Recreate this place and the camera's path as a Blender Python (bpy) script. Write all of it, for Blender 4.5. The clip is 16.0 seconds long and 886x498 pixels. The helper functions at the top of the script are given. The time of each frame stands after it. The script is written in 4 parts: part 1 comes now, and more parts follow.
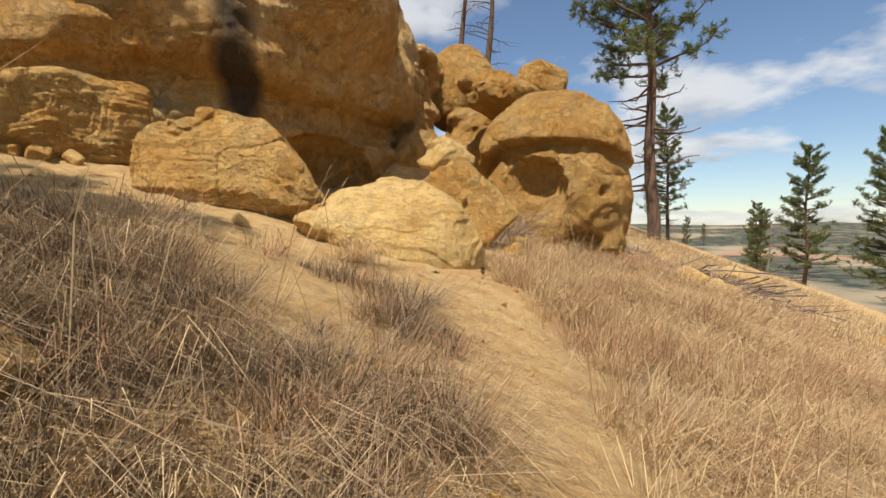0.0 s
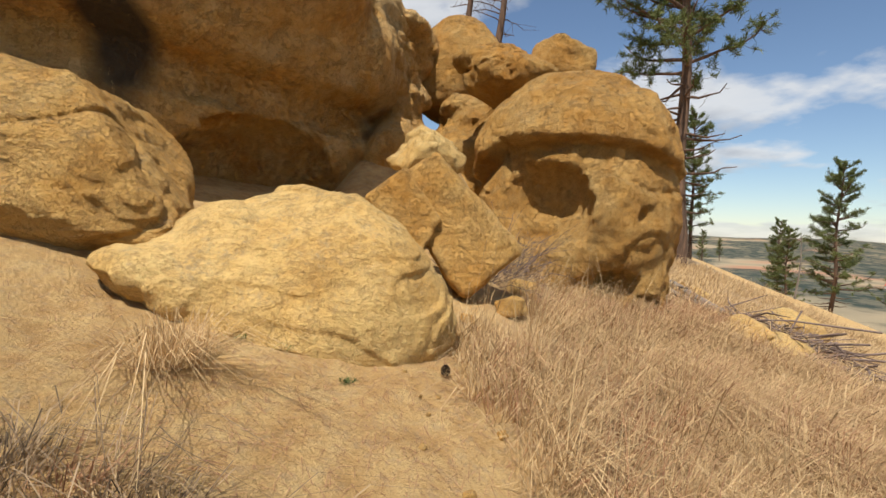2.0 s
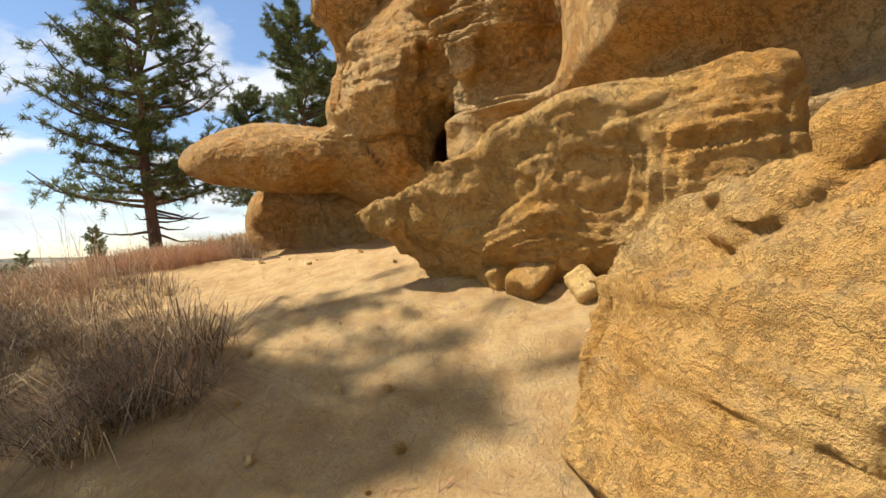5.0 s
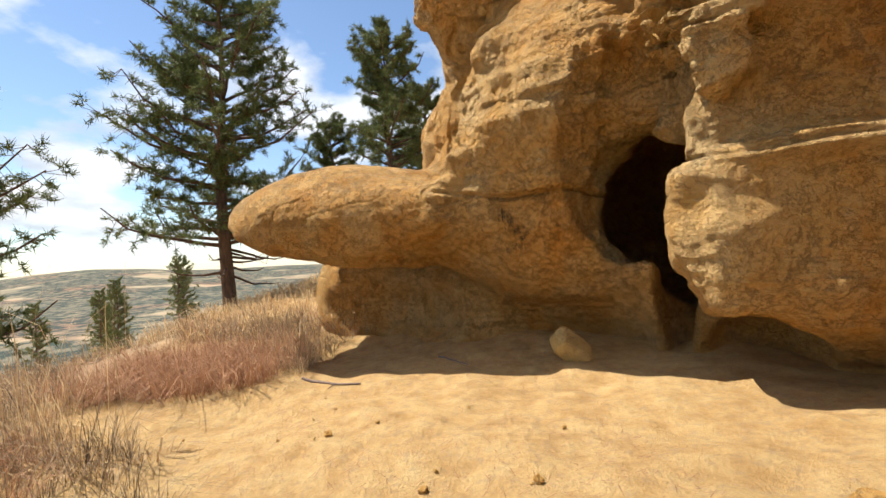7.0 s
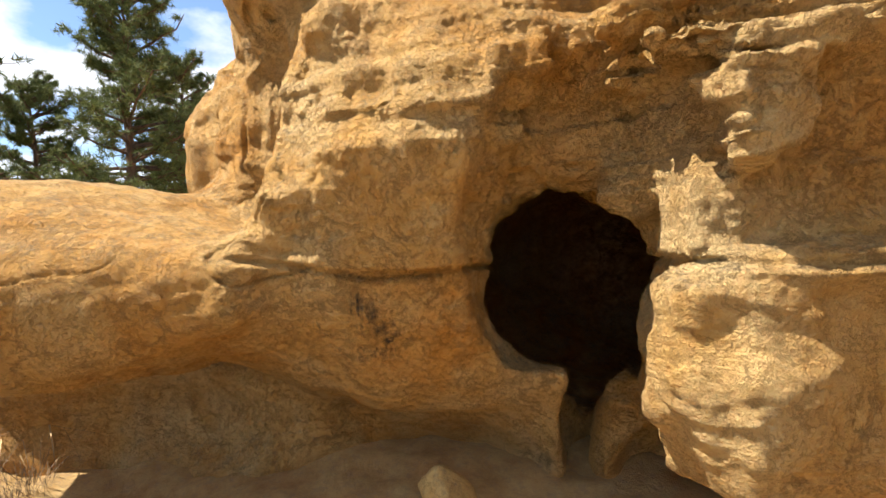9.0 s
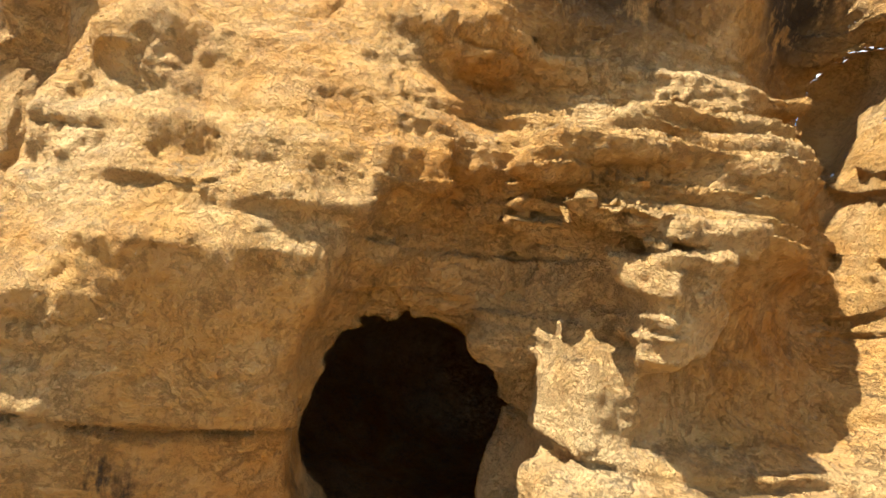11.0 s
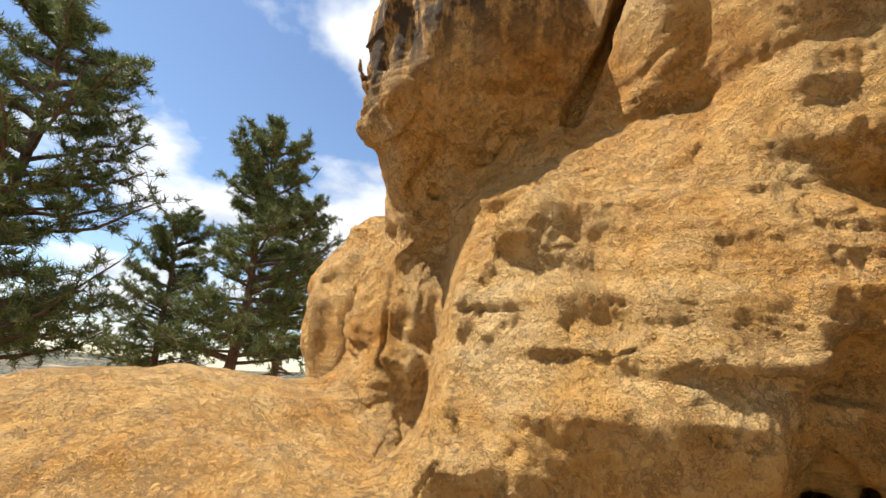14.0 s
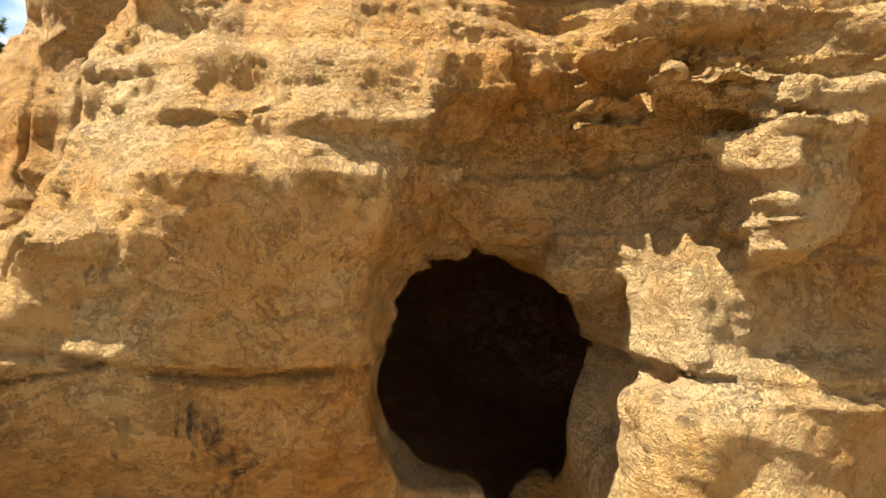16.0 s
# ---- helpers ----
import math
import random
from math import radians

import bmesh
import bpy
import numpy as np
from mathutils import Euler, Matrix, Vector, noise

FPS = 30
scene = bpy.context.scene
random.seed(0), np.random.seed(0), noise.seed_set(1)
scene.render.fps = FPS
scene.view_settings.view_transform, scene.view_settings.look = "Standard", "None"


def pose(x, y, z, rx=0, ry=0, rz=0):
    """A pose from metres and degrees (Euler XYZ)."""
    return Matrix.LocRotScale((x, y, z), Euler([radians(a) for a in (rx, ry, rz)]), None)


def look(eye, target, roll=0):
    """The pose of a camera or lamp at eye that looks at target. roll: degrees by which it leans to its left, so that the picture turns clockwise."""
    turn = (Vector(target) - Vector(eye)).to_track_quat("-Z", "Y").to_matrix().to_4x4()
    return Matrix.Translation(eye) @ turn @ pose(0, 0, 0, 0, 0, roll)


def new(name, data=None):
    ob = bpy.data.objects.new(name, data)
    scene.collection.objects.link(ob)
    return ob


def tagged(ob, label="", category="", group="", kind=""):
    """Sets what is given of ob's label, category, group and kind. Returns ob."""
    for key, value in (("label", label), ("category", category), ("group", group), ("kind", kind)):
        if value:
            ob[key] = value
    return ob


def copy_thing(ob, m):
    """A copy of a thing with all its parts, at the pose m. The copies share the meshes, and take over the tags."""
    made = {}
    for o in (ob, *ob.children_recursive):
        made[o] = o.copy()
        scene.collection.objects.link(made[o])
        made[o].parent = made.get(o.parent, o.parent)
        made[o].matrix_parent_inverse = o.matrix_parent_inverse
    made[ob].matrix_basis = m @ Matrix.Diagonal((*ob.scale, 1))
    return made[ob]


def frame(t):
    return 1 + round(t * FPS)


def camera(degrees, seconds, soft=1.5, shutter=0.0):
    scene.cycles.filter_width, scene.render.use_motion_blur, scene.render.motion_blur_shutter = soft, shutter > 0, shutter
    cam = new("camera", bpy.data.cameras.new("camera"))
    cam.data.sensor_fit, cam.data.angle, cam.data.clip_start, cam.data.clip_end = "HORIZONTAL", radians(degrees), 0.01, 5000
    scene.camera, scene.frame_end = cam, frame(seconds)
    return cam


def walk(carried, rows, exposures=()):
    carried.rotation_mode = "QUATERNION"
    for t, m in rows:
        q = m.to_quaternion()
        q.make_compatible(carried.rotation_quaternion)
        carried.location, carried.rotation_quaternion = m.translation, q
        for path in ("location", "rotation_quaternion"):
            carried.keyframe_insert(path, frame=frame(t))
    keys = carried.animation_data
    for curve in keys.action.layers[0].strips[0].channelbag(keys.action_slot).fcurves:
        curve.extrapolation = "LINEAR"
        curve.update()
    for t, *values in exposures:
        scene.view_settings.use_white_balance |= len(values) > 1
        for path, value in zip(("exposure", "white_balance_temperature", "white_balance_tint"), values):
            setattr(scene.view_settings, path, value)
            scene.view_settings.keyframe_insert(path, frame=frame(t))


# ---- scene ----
cam = camera(85.0, 16.0)
PATH = [
    (0, (0.000, 0.000, 1.400), (0.077, 1.997, 1.321), -0.74),
    (0.5, (0.174, 0.593, 1.481), (0.447, 2.573, 1.396), 1.55),
    (1, (0.291, 1.245, 1.590), (0.559, 3.225, 1.504), 1.74),
    (1.5, (0.457, 1.935, 1.675), (0.639, 3.925, 1.589), 2.21),
    (2, (0.560, 2.624, 1.809), (0.611, 4.622, 1.721), 2.10),
    (2.5, (0.538, 3.285, 1.944), (0.280, 5.266, 1.860), 1.30),
    (3, (0.374, 3.920, 2.081), (-0.341, 5.786, 2.003), 0.61),
    (3.5, (-0.041, 4.323, 2.220), (-1.242, 5.920, 2.150), -0.62),
    (4, (-0.454, 4.780, 2.309), (-2.073, 5.953, 2.250), -1.91),
    (4.5, (-1.018, 4.881, 2.538), (-2.923, 5.482, 2.429), -4.19),
    (5, (-1.676, 4.857, 2.669), (-3.655, 5.136, 2.588), -4.49),
    (7.5, (-5.150, 4.243, 3.758), (-7.149, 4.223, 3.790), -3.01),
    (8, (-5.679, 4.170, 3.893), (-7.667, 4.380, 3.922), -3.21),
    (8.5, (-6.101, 4.090, 4.024), (-8.024, 4.640, 4.034), -2.70),
    (9, (-6.441, 4.111, 4.233), (-8.230, 5.004, 4.218), -1.83),
    (11.5, (-7.142, 4.270, 4.818), (-8.347, 5.843, 5.090), 7.99),
    (12, (-7.154, 4.247, 4.965), (-8.320, 5.785, 5.491), 10.04),
    (12.5, (-7.196, 4.144, 5.039), (-8.490, 5.501, 5.736), 9.71),
    (13, (-7.296, 4.019, 5.015), (-8.858, 5.040, 5.734), 8.00),
    (13.5, (-7.356, 3.914, 4.940), (-9.104, 4.627, 5.599), 6.56),
    (14, (-7.372, 3.861, 4.818), (-9.225, 4.393, 5.350), 4.97),
    (14.5, (-7.379, 3.883, 4.667), (-9.264, 4.418, 5.069), 3.45),
    (15, (-7.366, 4.021, 4.561), (-9.187, 4.792, 4.860), 2.25),
    (15.5, (-7.312, 4.208, 4.495), (-8.994, 5.270, 4.702), 1.89),
    (16, (-7.249, 4.340, 4.445), (-8.701, 5.711, 4.551), 1.52),
]
EXPOSURES = [(0, 0.25), (1.5, 0.2), (2.5, 0.2), (3.5, 0.25), (5, 0.65), (7.5, 0.85), (9, 1.2), (11.5, 1.4), (12.5, 1.45), (13.5, 0.85), (14.5, 0.85), (15.2, 1.1), (16, 1.35)]
walk(cam, [(t, look(eye, target, roll)) for t, eye, target, roll in PATH], EXPOSURES)

# ---- sky and sun ----
SUN_DIR = Vector((-0.17, -0.48, 0.86)).normalized()
sun_az, sun_el = math.atan2(SUN_DIR.x, SUN_DIR.y), math.asin(SUN_DIR.z)
sun_data = bpy.data.lights.new("sun", "SUN")
sun_data.energy, sun_data.angle, sun_data.color = 5.0, radians(0.53), (1.0, 0.94, 0.85)
sun = new("sun", sun_data)
sun.matrix_world = look((-30, -25, 60), Vector((-30, -25, 60)) - SUN_DIR)

world = bpy.data.worlds.new("world")
scene.world = world
world.use_nodes = True
wn, wl = world.node_tree.nodes, world.node_tree.links
wn.clear()


def nd(nodes, kind, **inputs):
    n = nodes.new(kind)
    for k, v in inputs.items():
        n.inputs[k.replace("_", " ")].default_value = v
    return n


def ramp(nodes, links, source, stops):
    r = nodes.new("ShaderNodeValToRGB")
    while len(r.color_ramp.elements) < len(stops):
        r.color_ramp.elements.new(0.5)
    for e, (at, c) in zip(r.color_ramp.elements, stops):
        e.position = at
        e.color = (*c, 1) if isinstance(c, tuple) else (c, c, c, 1)
    links.new(source, r.inputs[0])
    return r.outputs[0]


def mixc(nodes, links, fac, a, b, mode="MIX"):
    m = nodes.new("ShaderNodeMix")
    m.data_type, m.blend_type = "RGBA", mode
    for sock, v in ((m.inputs[0], fac), (m.inputs[6], a), (m.inputs[7], b)):
        if isinstance(v, bpy.types.NodeSocket):
            links.new(v, sock)
        else:
            sock.default_value = (*v, 1) if isinstance(v, tuple) else v
    return m.outputs[2]


def maths(nodes, links, op, a, b=0.0, clamp=False):
    m = nodes.new("ShaderNodeMath")
    m.operation, m.use_clamp = op, clamp
    for sock, v in zip(m.inputs, (a, b)):
        if isinstance(v, bpy.types.NodeSocket):
            links.new(v, sock)
        else:
            sock.default_value = v
    return m.outputs[0]


sky = wn.new("ShaderNodeTexSky")
sky.sky_type, sky.sun_disc, sky.sun_elevation, sky.sun_rotation = "NISHITA", False, sun_el, sun_az
sky.air_density, sky.dust_density, sky.ozone_density = 1.0, 0.15, 2.5
# fair-weather clouds: noise on a flat layer high above the place
wc = wn.new("ShaderNodeTexCoord")
sep = wn.new("ShaderNodeSeparateXYZ")
wl.new(wc.outputs["Generated"], sep.inputs[0])
up = maths(wn, wl, "MAXIMUM", maths(wn, wl, "ADD", sep.outputs[2], 0.22), 0.05)
layer = wn.new("ShaderNodeCombineXYZ")
wl.new(maths(wn, wl, "DIVIDE", sep.outputs[0], up), layer.inputs[0])
wl.new(maths(wn, wl, "DIVIDE", sep.outputs[1], up), layer.inputs[1])
puffs = nd(wn, "ShaderNodeTexNoise", Scale=1.25, Detail=10.0, Roughness=0.52)
wl.new(layer.outputs[0], puffs.inputs["Vector"])
cover = ramp(wn, wl, puffs.outputs[0], [(0.48, 0.0), (0.55, 0.8), (0.66, 1.0)])
shade = nd(wn, "ShaderNodeTexNoise", Scale=2.6, Detail=5.0)
wl.new(layer.outputs[0], shade.inputs["Vector"])
cloud = ramp(wn, wl, shade.outputs[0], [(0.35, (4.0, 4.2, 4.6)), (0.58, (6.8, 6.9, 7.0))])
cover = maths(wn, wl, "MULTIPLY", cover, ramp(wn, wl, sep.outputs[2], [(0.0, 0.6), (0.1, 1.0)]))
back = wn.new("ShaderNodeBackground")
back.inputs[1].default_value = 0.1
wl.new(mixc(wn, wl, cover, sky.outputs[0], cloud), back.inputs[0])
wout = wn.new("ShaderNodeOutputWorld")
wl.new(back.outputs[0], wout.inputs[0])

# ---- materials ----


def material(name, rough=0.9):
    m = bpy.data.materials.new(name)
    m.use_nodes = True
    n, l = m.node_tree.nodes, m.node_tree.links
    b = n["Principled BSDF"]
    b.inputs["Roughness"].default_value = rough
    b.inputs["Specular IOR Level"].default_value = 0.25
    return m, n, l, b


def noise_at(n, l, vec, scale, detail=6.0, rough=0.6, stretch=None):
    if stretch:
        mp = n.new("ShaderNodeMapping")
        mp.inputs["Scale"].default_value = stretch
        l.new(vec, mp.inputs[0])
        vec = mp.outputs[0]
    t = nd(n, "ShaderNodeTexNoise", Scale=scale, Detail=detail, Roughness=rough)
    l.new(vec, t.inputs["Vector"])
    return t.outputs[0]


def blob(n, l, pos, centre, radii, soft=0.5):
    """1 inside a soft ellipsoid of world space, 0 outside."""
    mp = n.new("ShaderNodeMapping")
    mp.vector_type = "TEXTURE"
    mp.inputs["Location"].default_value = centre
    mp.inputs["Scale"].default_value = radii
    l.new(pos, mp.inputs[0])
    ln = n.new("ShaderNodeVectorMath")
    ln.operation = "LENGTH"
    l.new(mp.outputs[0], ln.inputs[0])
    return ramp(n, l, ln.outputs["Value"], [(1 - soft, 1.0), (1.0, 0.0)])


def sandstone(name, pale, mid, deep, lichen=0.3, bump=0.6, streaks=(), layers=0.3, crack=0.25, lichen_tone=(0.23, 0.2, 0.14)):
    m, n, l, b = material(name, 0.92)
    geo = n.new("ShaderNodeNewGeometry")
    pos = geo.outputs["Position"]
    big = noise_at(n, l, pos, 0.9, 5)
    med = noise_at(n, l, pos, 4.0, 8, 0.65)
    wash = noise_at(n, l, pos, 2.2, 6, 0.6, (1.6, 1.6, 0.22))
    fine = noise_at(n, l, pos, 38.0, 6, 0.7)
    grit = noise_at(n, l, pos, 160.0, 3, 0.6)
    bed = noise_at(n, l, pos, 3.2, 5, 0.6, (0.35, 0.35, 5.0))
    col = ramp(n, l, big, [(0.32, deep), (0.5, mid), (0.68, pale)])
    col = mixc(n, l, maths(n, l, "MULTIPLY", ramp(n, l, wash, [(0.5, 0.0), (0.7, 1.0)]), 0.55), col, deep)
    col = mixc(n, l, maths(n, l, "MULTIPLY", ramp(n, l, med, [(0.45, 0.0), (0.7, 1.0)]), 0.5), col, pale)
    col = mixc(n, l, 0.22, col, ramp(n, l, fine, [(0.3, (0.3, 0.2, 0.09)), (0.7, (0.95, 0.8, 0.55))]), "OVERLAY")
    # grey-brown crust and lichen on the weathered tops
    nrm = n.new("ShaderNodeSeparateXYZ")
    l.new(geo.outputs["Normal"], nrm.inputs[0])
    top = ramp(n, l, nrm.outputs[2], [(0.1, 0.0), (0.65, 1.0)])
    patch = ramp(n, l, noise_at(n, l, pos, 5.5, 9, 0.75), [(0.46, 0.0), (0.6, 1.0)])
    speck = ramp(n, l, noise_at(n, l, pos, 30.0, 8, 0.8), [(0.42, 0.0), (0.6, 1.0)])
    crust = maths(n, l, "MULTIPLY", maths(n, l, "MULTIPLY", top, patch), maths(n, l, "MULTIPLY", speck, lichen))
    col = mixc(n, l, crust, col, lichen_tone)
    spots = ramp(n, l, noise_at(n, l, pos, 24.0, 8, 0.8), [(0.64, 0.0), (0.68, 1.0)])
    col = mixc(n, l, maths(n, l, "MULTIPLY", maths(n, l, "MULTIPLY", spots, patch), min(1.0, lichen * 0.8)), col, (0.62, 0.6, 0.52))
    # dark mineral varnish that ran down the face
    for centre, radii, keep in streaks:
        run = noise_at(n, l, pos, 3.0, 7, 0.65, (2.4, 2.4, 0.3))
        rag = noise_at(n, l, pos, 7.0, 8, 0.7)
        mask = maths(n, l, "MULTIPLY", blob(n, l, pos, centre, radii, 0.35), ramp(n, l, maths(n, l, "ADD", maths(n, l, "MULTIPLY", run, 0.6), maths(n, l, "MULTIPLY", rag, 0.4)), [(keep, 0.0), (keep + 0.07, 1.0)]))
        col = mixc(n, l, maths(n, l, "MULTIPLY", mask, 0.92), col, (0.045, 0.036, 0.028))
    # fractures: warped cell edges at two sizes, flattened along the beds, only here and there
    warp = n.new("ShaderNodeVectorMath")
    warp.operation = "ADD"
    wob = nd(n, "ShaderNodeTexNoise", Scale=2.6, Detail=8.0, Roughness=0.65)
    l.new(pos, wob.inputs["Vector"])
    l.new(pos, warp.inputs[0])
    l.new(wob.outputs[1], warp.inputs[1])
    line = 1.0
    for size, thin, low in ((0.9, 0.012, 0.47), (3.2, 0.022, 0.47), (8.0, 0.05, 0.5)):
        mp = n.new("ShaderNodeMapping")
        mp.inputs["Scale"].default_value = (0.8, 0.8, 1.9)
        l.new(warp.outputs[0], mp.inputs[0])
        vor = n.new("ShaderNodeTexVoronoi")
        vor.feature = "DISTANCE_TO_EDGE"
        vor.inputs["Scale"].default_value = size
        l.new(mp.outputs[0], vor.inputs["Vector"])
        cut = ramp(n, l, vor.outputs[0], [(0.0, 0.0), (thin, 1.0)])
        gate = ramp(n, l, noise_at(n, l, pos, size * 1.1 + 0.4, 4), [(low - 0.06, 1.0), (low, 0.0)])
        line = maths(n, l, "MULTIPLY", line, maths(n, l, "MAXIMUM", cut, gate))
    col = mixc(n, l, maths(n, l, "MULTIPLY", maths(n, l, "SUBTRACT", 1.0, line), 0.4, True), col, (0.24, 0.13, 0.05))
    pits = ramp(n, l, noise_at(n, l, pos, 75.0, 4, 0.7), [(0.28, 1.0), (0.36, 0.0)])
    col = mixc(n, l, maths(n, l, "MULTIPLY", pits, 0.3), col, (0.28, 0.16, 0.065))
    l.new(col, b.inputs["Base Color"])
    chip = nd(n, "ShaderNodeTexVoronoi", Scale=9.0)
    chip.feature = "F1"
    l.new(warp.outputs[0], chip.inputs["Vector"])
    hgt = maths(n, l, "ADD", maths(n, l, "MULTIPLY", med, 1.1), maths(n, l, "MULTIPLY", fine, 0.5))
    hgt = maths(n, l, "ADD", hgt, maths(n, l, "MULTIPLY", grit, 0.16))
    hgt = maths(n, l, "ADD", hgt, maths(n, l, "MULTIPLY", maths(n, l, "MULTIPLY", chip.outputs[0], ramp(n, l, big, [(0.46, 0.0), (0.6, 1.0)])), 0.3))
    hgt = maths(n, l, "ADD", hgt, maths(n, l, "MULTIPLY", maths(n, l, "MULTIPLY", ramp(n, l, bed, [(0.42, 0.0), (0.5, 0.7), (0.58, 1.0)]), ramp(n, l, noise_at(n, l, pos, 0.8, 3), [(0.5, 0.0), (0.6, 1.0)])), layers))
    hgt = maths(n, l, "ADD", hgt, maths(n, l, "MULTIPLY", line, crack * 3))
    bp = nd(n, "ShaderNodeBump", Strength=min(1.0, bump * 1.1), Distance=0.12)
    l.new(hgt, bp.inputs["Height"])
    l.new(bp.outputs[0], b.inputs["Normal"])
    return m


PALE, MID, DEEP = (0.77, 0.54, 0.27), (0.68, 0.4, 0.135), (0.6, 0.285, 0.06)
M_CLIFF = sandstone("cliff_sandstone", PALE, MID, DEEP, 0.6, 0.9, layers=0.2, crack=0.25, streaks=(
    ((-2.95, 8.1, 4.7), (0.42, 0.9, 2.1), 0.33), ((-3.3, 7.9, 4.6), (0.5, 0.7, 0.7), 0.52),
    ((-10.3, 4.5, 7.75), (1.7, 1.7, 1.25), 0.45), ((-8.1, 6.35, 7.0), (0.85, 0.95, 1.25), 0.42), ((-7.4, 7.4, 7.1), (0.45, 0.5, 1.2), 0.42), ((-9.0, 4.85, 3.75), (0.4, 0.4, 0.45), 0.55), ((-5.6, 7.2, 5.6), (1.4, 1.2, 1.3), 0.5)))
M_BOULDER = sandstone("boulder_sandstone", (0.70, 0.47, 0.195), (0.63, 0.37, 0.115), (0.56, 0.28, 0.06), 0.5, 0.8, layers=0.12, crack=0.12)
M_PALE = sandstone("pale_sandstone", (0.69, 0.5, 0.225), (0.63, 0.425, 0.165), (0.57, 0.34, 0.105), 0.6, 0.6, layers=0.05, crack=0.1)
M_SKULL = sandstone("crusted_sandstone", (0.65, 0.44, 0.185), (0.58, 0.335, 0.1), (0.5, 0.25, 0.055), 0.75, 0.85, layers=0.12, crack=0.1, lichen_tone=(0.25, 0.19, 0.1))


def soil():
    m, n, l, b = material("sandy_soil", 0.96)
    geo = n.new("ShaderNodeNewGeometry")
    pos = geo.outputs["Position"]
    big = noise_at(n, l, pos, 0.6, 5)
    med = noise_at(n, l, pos, 5.0, 8, 0.65)
    fine = noise_at(n, l, pos, 60.0, 6, 0.75)
    col = ramp(n, l, med, [(0.3, (0.42, 0.26, 0.1)), (0.5, (0.55, 0.37, 0.165)), (0.7, (0.62, 0.45, 0.22))])
    col = mixc(n, l, 0.22, col, ramp(n, l, fine, [(0.3, (0.25, 0.17, 0.08)), (0.7, (0.95, 0.8, 0.6))]), "OVERLAY")
    litter = ramp(n, l, noise_at(n, l, pos, 14.0, 8, 0.8), [(0.5, 0.0), (0.62, 1.0)])
    # the dry slope away from the trodden sand is browner
    sp = n.new("ShaderNodeSeparateXYZ")
    l.new(pos, sp.inputs[0])
    away = maths(n, l, "MAXIMUM", blob(n, l, pos, (9.5, 3, 0), (8.6, 40, 60), 0.1), blob(n, l, pos, (-7, -9.5, 0), (40, 10.2, 60), 0.1))
    near = maths(n, l, "ADD", maths(n, l, "MULTIPLY", litter, 0.5), maths(n, l, "MULTIPLY", away, 0.75), True)
    col = mixc(n, l, near, col, mixc(n, l, big, (0.3, 0.2, 0.12), (0.42, 0.31, 0.19)))
    # far country: dark pine woods, tan pasture, red earth
    ln = n.new("ShaderNodeVectorMath")
    ln.operation = "LENGTH"
    l.new(pos, ln.inputs[0])
    far = ramp(n, l, maths(n, l, "DIVIDE", ln.outputs["Value"], 1000.0), [(0.06, 0.0), (0.16, 1.0)])
    woods = ramp(n, l, noise_at(n, l, pos, 0.0042, 7, 0.62), [(0.4, 0.0), (0.46, 1.0)])
    dots = ramp(n, l, noise_at(n, l, pos, 0.06, 4, 0.7), [(0.46, 0.0), (0.52, 1.0)])
    field = ramp(n, l, noise_at(n, l, pos, 0.006, 4, 0.5), [(0.4, (0.2, 0.17, 0.11)), (0.55, (0.33, 0.26, 0.16)), (0.66, (0.36, 0.19, 0.11))])
    away_col = mixc(n, l, maths(n, l, "MULTIPLY", woods, maths(n, l, "ADD", maths(n, l, "MULTIPLY", dots, 0.5), 0.5)), field, (0.028, 0.04, 0.03))
    col = mixc(n, l, far, col, away_col)
    l.new(col, b.inputs["Base Color"])
    hgt = maths(n, l, "ADD", maths(n, l, "MULTIPLY", med, 0.8), maths(n, l, "MULTIPLY", fine, 0.35))
    bp = nd(n, "ShaderNodeBump", Strength=1.0, Distance=0.08)
    l.new(hgt, bp.inputs["Height"])
    l.new(bp.outputs[0], b.inputs["Normal"])
    return m


M_SOIL = soil()


def plain(name, a, b_, scale=8.0, rough=0.85, stretch=None, island=False, bump=0.0, sheer=0.0):
    m, n, l, b = material(name, rough)
    if island:
        g = n.new("ShaderNodeNewGeometry")
        f = g.outputs["Random Per Island"]
        mid = tuple((p + q) / 2 for p, q in zip(a, b_))
        col = ramp(n, l, f, [(0.0, a), (0.5, mid), (1.0, b_)])
    else:
        c = n.new("ShaderNodeTexCoord")
        f = noise_at(n, l, c.outputs["Object"], scale, 8, 0.65, stretch)
        col = ramp(n, l, f, [(0.3, a), (0.7, b_)])
        if bump:
            bp = nd(n, "ShaderNodeBump", Strength=bump, Distance=0.04)
            l.new(f, bp.inputs["Height"])
            l.new(bp.outputs[0], b.inputs["Normal"])
    l.new(col, b.inputs["Base Color"])
    if sheer:
        tr = n.new("ShaderNodeBsdfTranslucent")
        l.new(col, tr.inputs[0])
        mx = n.new("ShaderNodeMixShader")
        mx.inputs[0].default_value = sheer
        l.new(b.outputs[0], mx.inputs[1])
        l.new(tr.outputs[0], mx.inputs[2])
        l.new(mx.outputs[0], n["Material Output"].inputs[0])
    return m


